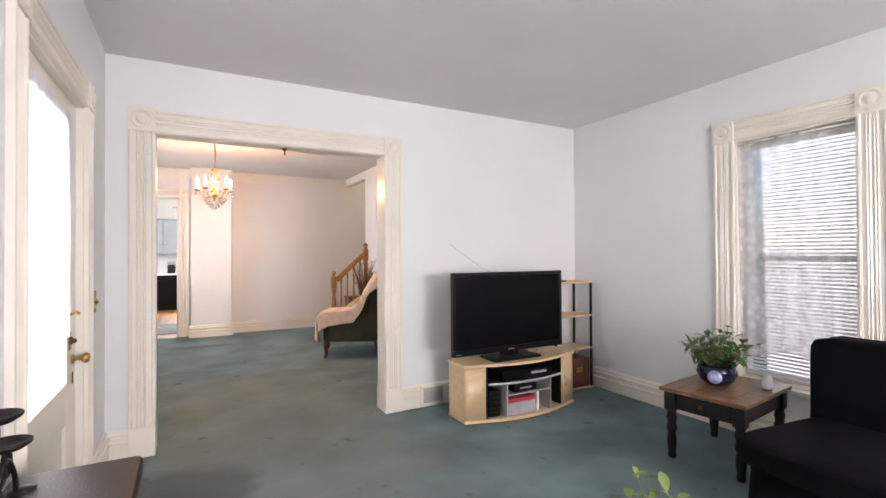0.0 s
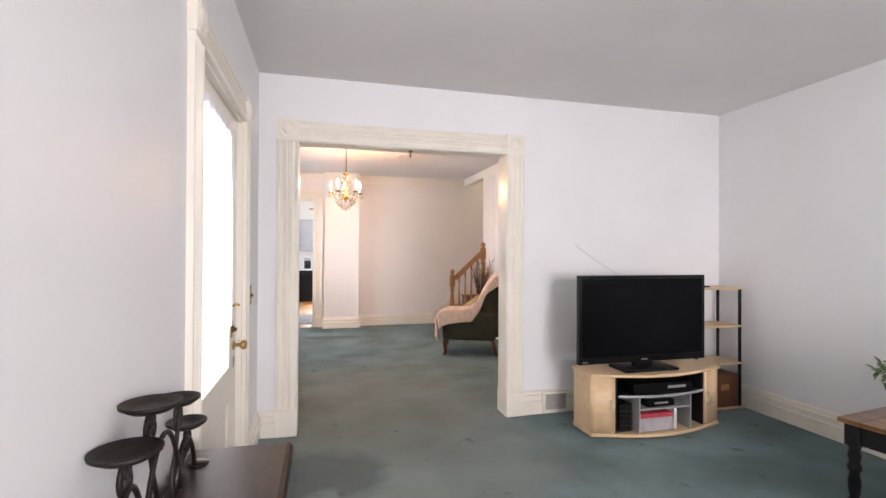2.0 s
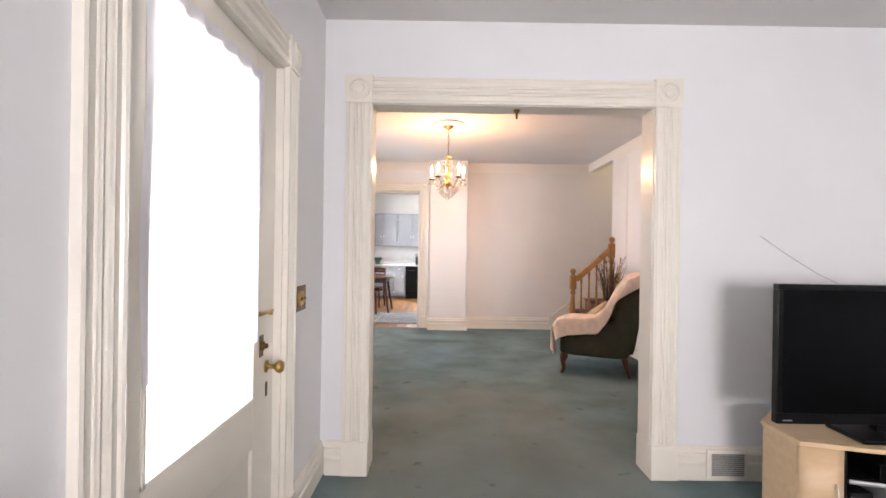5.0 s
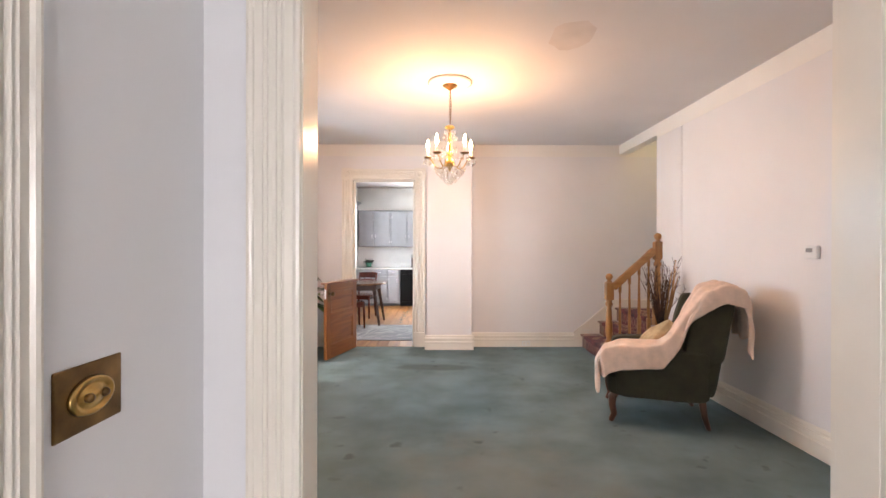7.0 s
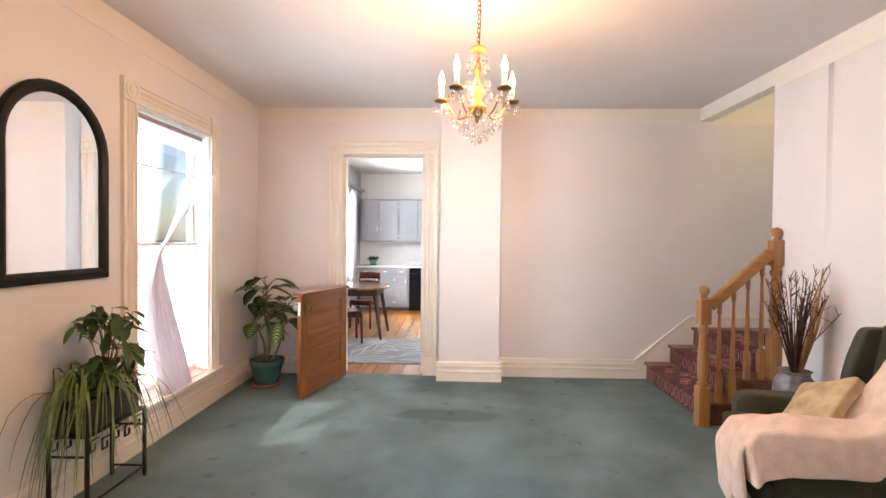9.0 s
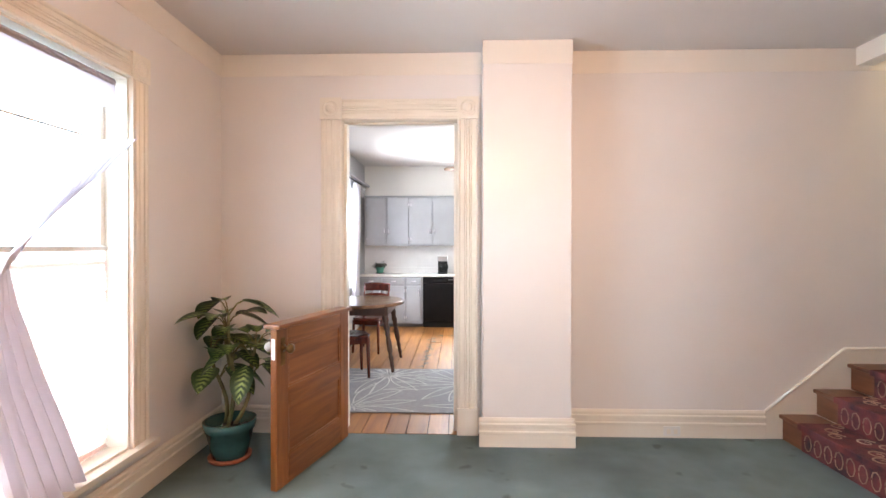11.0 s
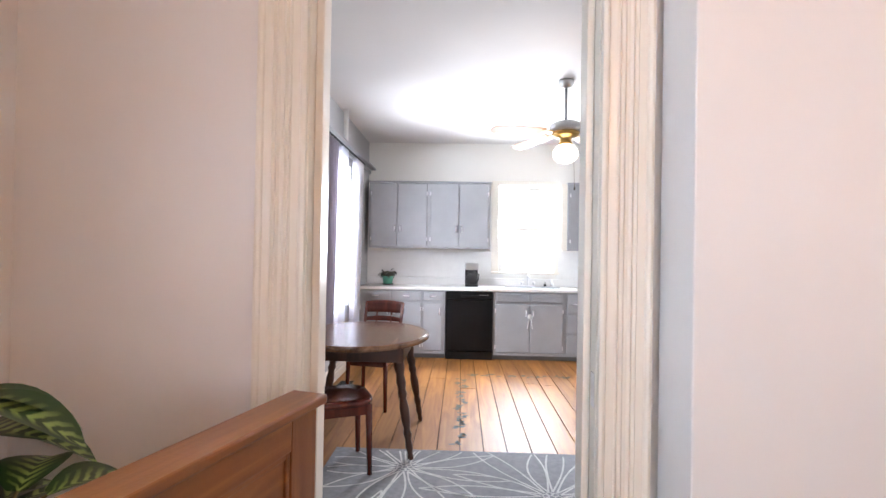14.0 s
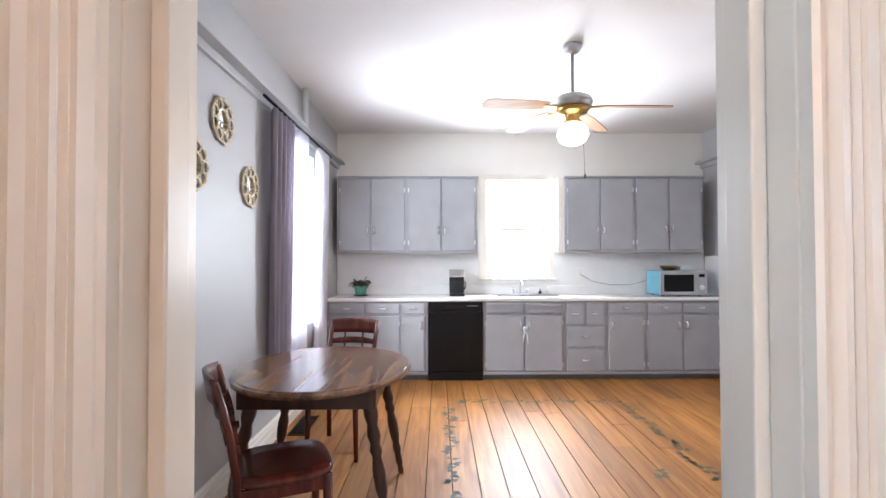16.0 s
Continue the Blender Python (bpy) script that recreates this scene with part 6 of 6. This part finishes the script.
# plate rails high on the side walls
for x0, x1, nm in ((K_W, K_W + 0.10, "trim_plate_rail_west"), (K_E - 0.10, K_E, "trim_plate_rail_east")):
    r = structure(nm, "grey painted plate rail high on the wall")
    box("shelf", x0, x1, K_S, K_N, 2.47, 2.495, GREY, r)
    a, b = (x0, x0 + 0.03) if x0 == K_W else (x1 - 0.03, x1)
    box("cove", a, b, K_S, K_N, 2.42, 2.47, GREY, r)
tagged(tube("pipe", [(K_W + 0.05, 12.55, 2.495), (K_W + 0.05, 12.55, K_C)], 0.025, WHITEP), "white vertical pipe near the ceiling", "pipe")


def small_mirror(y, z):
    e = thing("flower_mirror", pose(K_W, y, z), "small round mirror in an openwork cream-gold petal frame", "mirror", "flower mirrors")
    q = Matrix.Rotation(radians(90), 4, "Y")
    lathe("glass", [(0.062, 0.006), (0.062, 0.010), (0.001, 0.0101)], (0, 0, 0), MIRROR, e, 24, q)
    bm = bmesh.new()
    for r in (0.064, 0.122):
        add_tube(bm, [(0.01, r * math.cos(k * math.pi / 20), r * math.sin(k * math.pi / 20)) for k in range(41)], 0.008, None, 8)
    for k in range(9):
        a = 2 * math.pi * k / 9
        c = (0.098 * math.cos(a), 0.098 * math.sin(a))
        add_tube(bm, [(0.012, c[0] + 0.032 * math.cos(j * math.pi / 8), c[1] + 0.032 * math.sin(j * math.pi / 8)) for j in range(17)], 0.007, None, 7)
    ob_from("frame", bm, GOLDW, e, True)


small_mirror(11.05, 2.125), small_mirror(10.75, 1.82), small_mirror(11.44, 1.81)


def ceiling_fan():
    e = thing("ceiling_fan", pose(0.315, 11.70, K_C), "brass ceiling fan with four wooden blades and a lit globe", "ceiling fan")
    lathe("canopy", [(0.065, 0), (0.066, -0.02), (0.05, -0.05), (0.02, -0.065)], (0, 0, 0), STEEL, e, 24)
    lathe("rod", [(0.012, -0.06), (0.012, -0.36)], (0, 0, 0), VENT, e, 14)
    lathe("motor", [(0.03, -0.355), (0.10, -0.365), (0.135, -0.385), (0.14, -0.42), (0.125, -0.445), (0.11, -0.45)], (0, 0, 0), STEEL, e, 32)
    lathe("motor_band", [(0.11, -0.448), (0.12, -0.46), (0.10, -0.485), (0.055, -0.495), (0.045, -0.53), (0.06, -0.545), (0.05, -0.56)], (0, 0, 0), BRASS, e, 32)
    g = lathe("globe", [(0.045, -0.555), (0.08, -0.575), (0.105, -0.615), (0.108, -0.645), (0.09, -0.685), (0.05, -0.71), (0.002, -0.716)], (0, 0, 0), GLOBE, e, 28)
    g.visible_shadow = False
    for a in (2, 92, 182, 272):
        q = Matrix.Rotation(radians({2: -8, 92: 54, 182: 124, 272: 194}[a]), 4, "Z")
        bm = bmesh.new()
        add_box(bm, 0.11, 0.22, -0.018, 0.018, -0.452, -0.442, q)
        ob_from("blade_bracket", bm, BRASS, e, False, 0.003)
        bm = bmesh.new()
        out = [(0.19, -0.05), (0.30, -0.062), (0.60, -0.068), (0.66, -0.055), (0.68, 0.0), (0.66, 0.055), (0.60, 0.068), (0.30, 0.062), (0.19, 0.05)]
        w = q @ Matrix.Translation((0, 0, -0.437)) @ Matrix.Rotation(radians(3), 4, "Y") @ Matrix.Rotation(radians(12), 4, "X")
        lo, hi = [[bm.verts.new(w @ Vector((x, y, z))) for x, y in out] for z in (0, 0.007)]
        bm.faces.new(lo), bm.faces.new(hi)
        for k in range(len(out)):
            bm.faces.new((lo[k], lo[(k + 1) % len(out)], hi[(k + 1) % len(out)], hi[k]))
        ob_from("blade", bm, OAKX, e, False, 0.002)
    tube("pull_chain", [(0.06, -0.03, -0.54), (0.075, -0.03, -0.92)], 0.0015, DBRASS, e)
    lathe("pull_knob", [(0.002, 0), (0.007, -0.01), (0.006, -0.03), (0.002, -0.035)], (0.075, -0.03, -0.92), DARKWOOD, e, 10)


ceiling_fan()


def kitchen_table():
    e = thing("dining_table", pose(-1.265, 11.0, 0), "oval dark wooden table with a worn top and turned legs", "table")
    for s in (-1, 1):
        bm = bmesh.new()
        out = []
        for k in range(33):
            a = -math.pi / 2 + math.pi * k / 32
            out.append((0.47 * math.cos(a), 0.555 * math.sin(a)))
        if s < 0:
            out = [(-x, y) for x, y in out]
        out = [(x + s * 0.001, y) for x, y in out]
        rings = []
        for g, z in ((-0.02, 0.722), (-0.004, 0.728), (0.0, 0.742), (-0.005, 0.752), (-0.018, 0.755), (-0.022, 0.76)):
            rings.append([bm.verts.new((x * (1 + g / 0.5) if abs(x) > 0.002 else x, y * (1 + g / 0.5), z)) for x, y in out])
        for a, b in zip(rings, rings[1:]):
            for k in range(len(a)):
                bm.faces.new((a[k], a[(k + 1) % len(a)], b[(k + 1) % len(b)], b[k]))
        bm.faces.new(rings[0][::-1]), bm.faces.new(rings[-1])
        ob_from("top_half", bm, TABLETOP, e)
    boxes("apron", [(-0.33, 0.33, -0.37, -0.345, 0.63, 0.722), (-0.33, 0.33, 0.345, 0.37, 0.63, 0.722), (-0.33, -0.305, -0.345, 0.345, 0.63, 0.722), (0.305, 0.33, -0.345, 0.345, 0.63, 0.722)], DARKWOOD, e, 0.004)
    prof = [(0.014, 0), (0.02, 0.02), (0.016, 0.05), (0.024, 0.08), (0.020, 0.13), (0.028, 0.17), (0.020, 0.20), (0.030, 0.25), (0.032, 0.33), (0.022, 0.39), (0.032, 0.42), (0.024, 0.45), (0.034, 0.49), (0.026, 0.54), (0.036, 0.58), (0.036, 0.72)]
    for sx in (-1, 1):
        for sy in (-1, 1):
            lean = Matrix.Shear("XY", 4, (sx * -0.16, sy * -0.10)) @ Matrix.Identity(4)
            q = Matrix.Translation((sx * 0.39, sy * 0.36, 0)) @ lean
            lathe("leg", prof, (0, 0, 0), DARKWOOD, e, 18, q)


kitchen_table()


def side_chair():
    e = thing("dining_chair", pose(-1.33, 10.50, 0, 0, 0, -66), "dark cherry wooden chair with a slatted curved back", "chair", "chairs round the table")
    bm = bmesh.new()
    n = 32
    out = []
    for k in range(n):
        a = 2 * math.pi * k / n
        c, s = math.cos(a), math.sin(a)
        out.append((0.205 * math.copysign(abs(c) ** 0.55, c), 0.205 * math.copysign(abs(s) ** 0.55, s)))
    rings = [[bm.verts.new((x * g, y * g, z)) for x, y in out] for g, z in ((0.93, 0.425), (1.0, 0.435), (1.0, 0.45), (0.96, 0.458), (0.6, 0.452), (0.1, 0.450))]
    for a, b in zip(rings, rings[1:]):
        for k in range(n):
            bm.faces.new((a[k], a[(k + 1) % n], b[(k + 1) % n], b[k]))
    bm.faces.new(rings[0][::-1]), bm.faces.new(rings[-1])
    ob_from("seat", bm, CHERRY, e, True)
    for s in (-1, 1):
        tube("front_leg", [(s * 0.165, 0.165, 0.43), (s * 0.17, 0.17, 0.2), (s * 0.175, 0.175, 0.0)], 0.021, CHERRY, e, 0.015, 8)
        tube("back_post", [(s * 0.185, -0.225, 0.0), (s * 0.17, -0.19, 0.25), (s * 0.165, -0.185, 0.45), (s * 0.172, -0.22, 0.68), (s * 0.18, -0.27, 0.86)], 0.019, CHERRY, e, 0.016, 8)
        box("side_rail", s * 0.165 - 0.011, s * 0.165 + 0.011, -0.18, 0.17, 0.37, 0.425, CHERRY, e)
    box("front_rail", -0.16, 0.16, 0.155, 0.175, 0.37, 0.425, CHERRY, e)
    box("back_rail", -0.16, 0.16, -0.195, -0.175, 0.37, 0.425, CHERRY, e)

    def band(z0, z1, y, w, name):
        sheet(name, lambda u, v: Vector((-w + 2 * w * u, y - 0.04 * math.sin(math.pi * u) - 0.19 * (z0 - 0.7 + (z1 - z0) * v), z0 + (z1 - z0) * v + 0.012 * math.sin(math.pi * u) * v)), 14, 3, CHERRY, e, 0.018)
    band(0.775, 0.875, -0.24, 0.19, "top_rail")
    band(0.70, 0.735, -0.225, 0.17, "slat")
    band(0.635, 0.665, -0.215, 0.168, "slat")
    band(0.57, 0.60, -0.205, 0.166, "slat")
    for x in (-0.07, 0.07):
        tube("splat_rod", [(x, -0.225, 0.58), (x, -0.262, 0.78)], 0.008, CHERRY, e)
    return e


ch = side_chair()
copy_thing(ch, pose(-1.33, 11.73, 0, 0, 0, 170))

e = thing("kitchen_rug", pose(-0.35, 10.10, 0), "grey rug with a pale leaf line pattern", "rug")
bm = bmesh.new()
add_box(bm, -1.05, 1.05, -0.69, 0.69, 0, 0.011)
ob_from("pile", bm, RUGM, e, False, 0.004)
bm = bmesh.new()
rnd = random.Random(8)


def rug_line(pts, w=0.0055):
    pts = [Vector((*p, 0.0118)) for p in pts if abs(p[0]) < 1.035 and abs(p[1]) < 0.675]
    prev = None
    for i, p in enumerate(pts):
        d = (pts[min(i + 1, len(pts) - 1)] - pts[max(i - 1, 0)])
        if d.length < 1e-6:
            continue
        s = Vector((-d.y, d.x, 0)).normalized() * w
        row = [bm.verts.new(p - s), bm.verts.new(p + s)]
        if prev:
            bm.faces.new((prev[0], prev[1], row[1], row[0]))
        prev = row


for cx, cy, n, ph in ((-0.55, 0.42, 14, 0.2), (0.30, 0.12, 15, 0.5), (0.75, -0.5, 12, 0.1), (-0.75, -0.55, 11, 0.3)):
    for k in range(n):
        a = 2 * math.pi * k / n + ph
        L = rnd.uniform(0.45, 0.85)
        bend = rnd.uniform(-0.5, 0.5)
        for sgn in (-1, 1):
            pts = []
            for j in range(21):
                t = j / 20
                wv = sgn * 0.055 * math.sin(math.pi * t) + bend * 0.2 * t * t
                r = 0.06 + L * t
                pts.append((cx + r * math.cos(a) - wv * math.sin(a), cy + r * math.sin(a) + wv * math.cos(a)))
            rug_line(pts)
    for k in range(7):
        a = 2 * math.pi * k / 7
        rug_line([(cx + 0.035 * math.cos(a) + 0.018 * math.cos(j * 0.7), cy + 0.035 * math.sin(a) + 0.018 * math.sin(j * 0.7)) for j in range(10)], 0.004)
tagged(ob_from("leaf_lines", bm, RUGLINE, e), "pale woven leaf outlines", "", "", "stuff")

vr = thing("floor_register", pose(-1.72, 12.2, 0), "dark metal floor register grille beside the wall", "vent")
box("frame", -0.075, 0.075, -0.22, 0.22, 0, 0.008, DBRASS, vr, 0.002)
for k in range(16):
    box("bar", -0.065, 0.065, -0.205 + 0.026 * k, -0.192 + 0.026 * k, 0.008, 0.011, BLACKM, vr, 0)

# stencilled border on the boards: small flat painted leaves
bm = bmesh.new()
rnd = random.Random(31)


def paint_leaf(x, y, a, L, w):
    pts = [(0, 0), (L * 0.35, w), (L * 0.75, w * 0.7), (L, 0), (L * 0.75, -w * 0.7), (L * 0.35, -w)]
    bm.faces.new([bm.verts.new((x + p * math.cos(a) - q * math.sin(a), y + p * math.sin(a) + q * math.cos(a), 0.0018)) for p, q in pts])


def garland(ax, ay, bx, by):
    n = int(math.hypot(bx - ax, by - ay) / 0.085)
    for k in range(n):
        t = k / n
        x, y = ax + (bx - ax) * t + rnd.uniform(-0.035, 0.035), ay + (by - ay) * t + rnd.uniform(-0.035, 0.035)
        for j in range(rnd.randint(3, 5)):
            paint_leaf(x, y, rnd.uniform(0, 6.28), rnd.uniform(0.04, 0.07), rnd.uniform(0.012, 0.019))


garland(-0.55, 10.95, -0.55, 12.72), garland(-0.48, 12.80, 1.0, 12.80), garland(1.04, 12.72, 1.04, 10.2), garland(0.72, 11.3, 0.86, 11.42)
tagged(ob_from("floor_stencil", bm, STENCIL), "faded green leaf stencil painted on the boards", "", "", "structure")

# pine floor: one object a board
fl = structure("kitchen_floor", "honey-coloured wide pine floorboards with dark gaps")
box("subfloor", K_W - 0.15, K_E + 0.15, 8.985, K_N + 0.15, -0.12, -0.012, CRACK, fl, 0)
rnd = random.Random(2)
x = K_W
while x < K_E - 0.02:
    w = min(rnd.uniform(0.15, 0.175), K_E - x)
    ends = [8.99, rnd.uniform(9.8, 10.8), rnd.uniform(11.6, 13.0), K_N]
    for a, b in zip(ends, ends[1:]):
        bm = bmesh.new()
        add_box(bm, x + 0.0035, x + w - 0.0035, a + 0.0015, b - 0.0015, -0.012, rnd.uniform(-0.0012, 0.0006))
        ob_from("floorboard", bm, PINE, fl)
    x += w
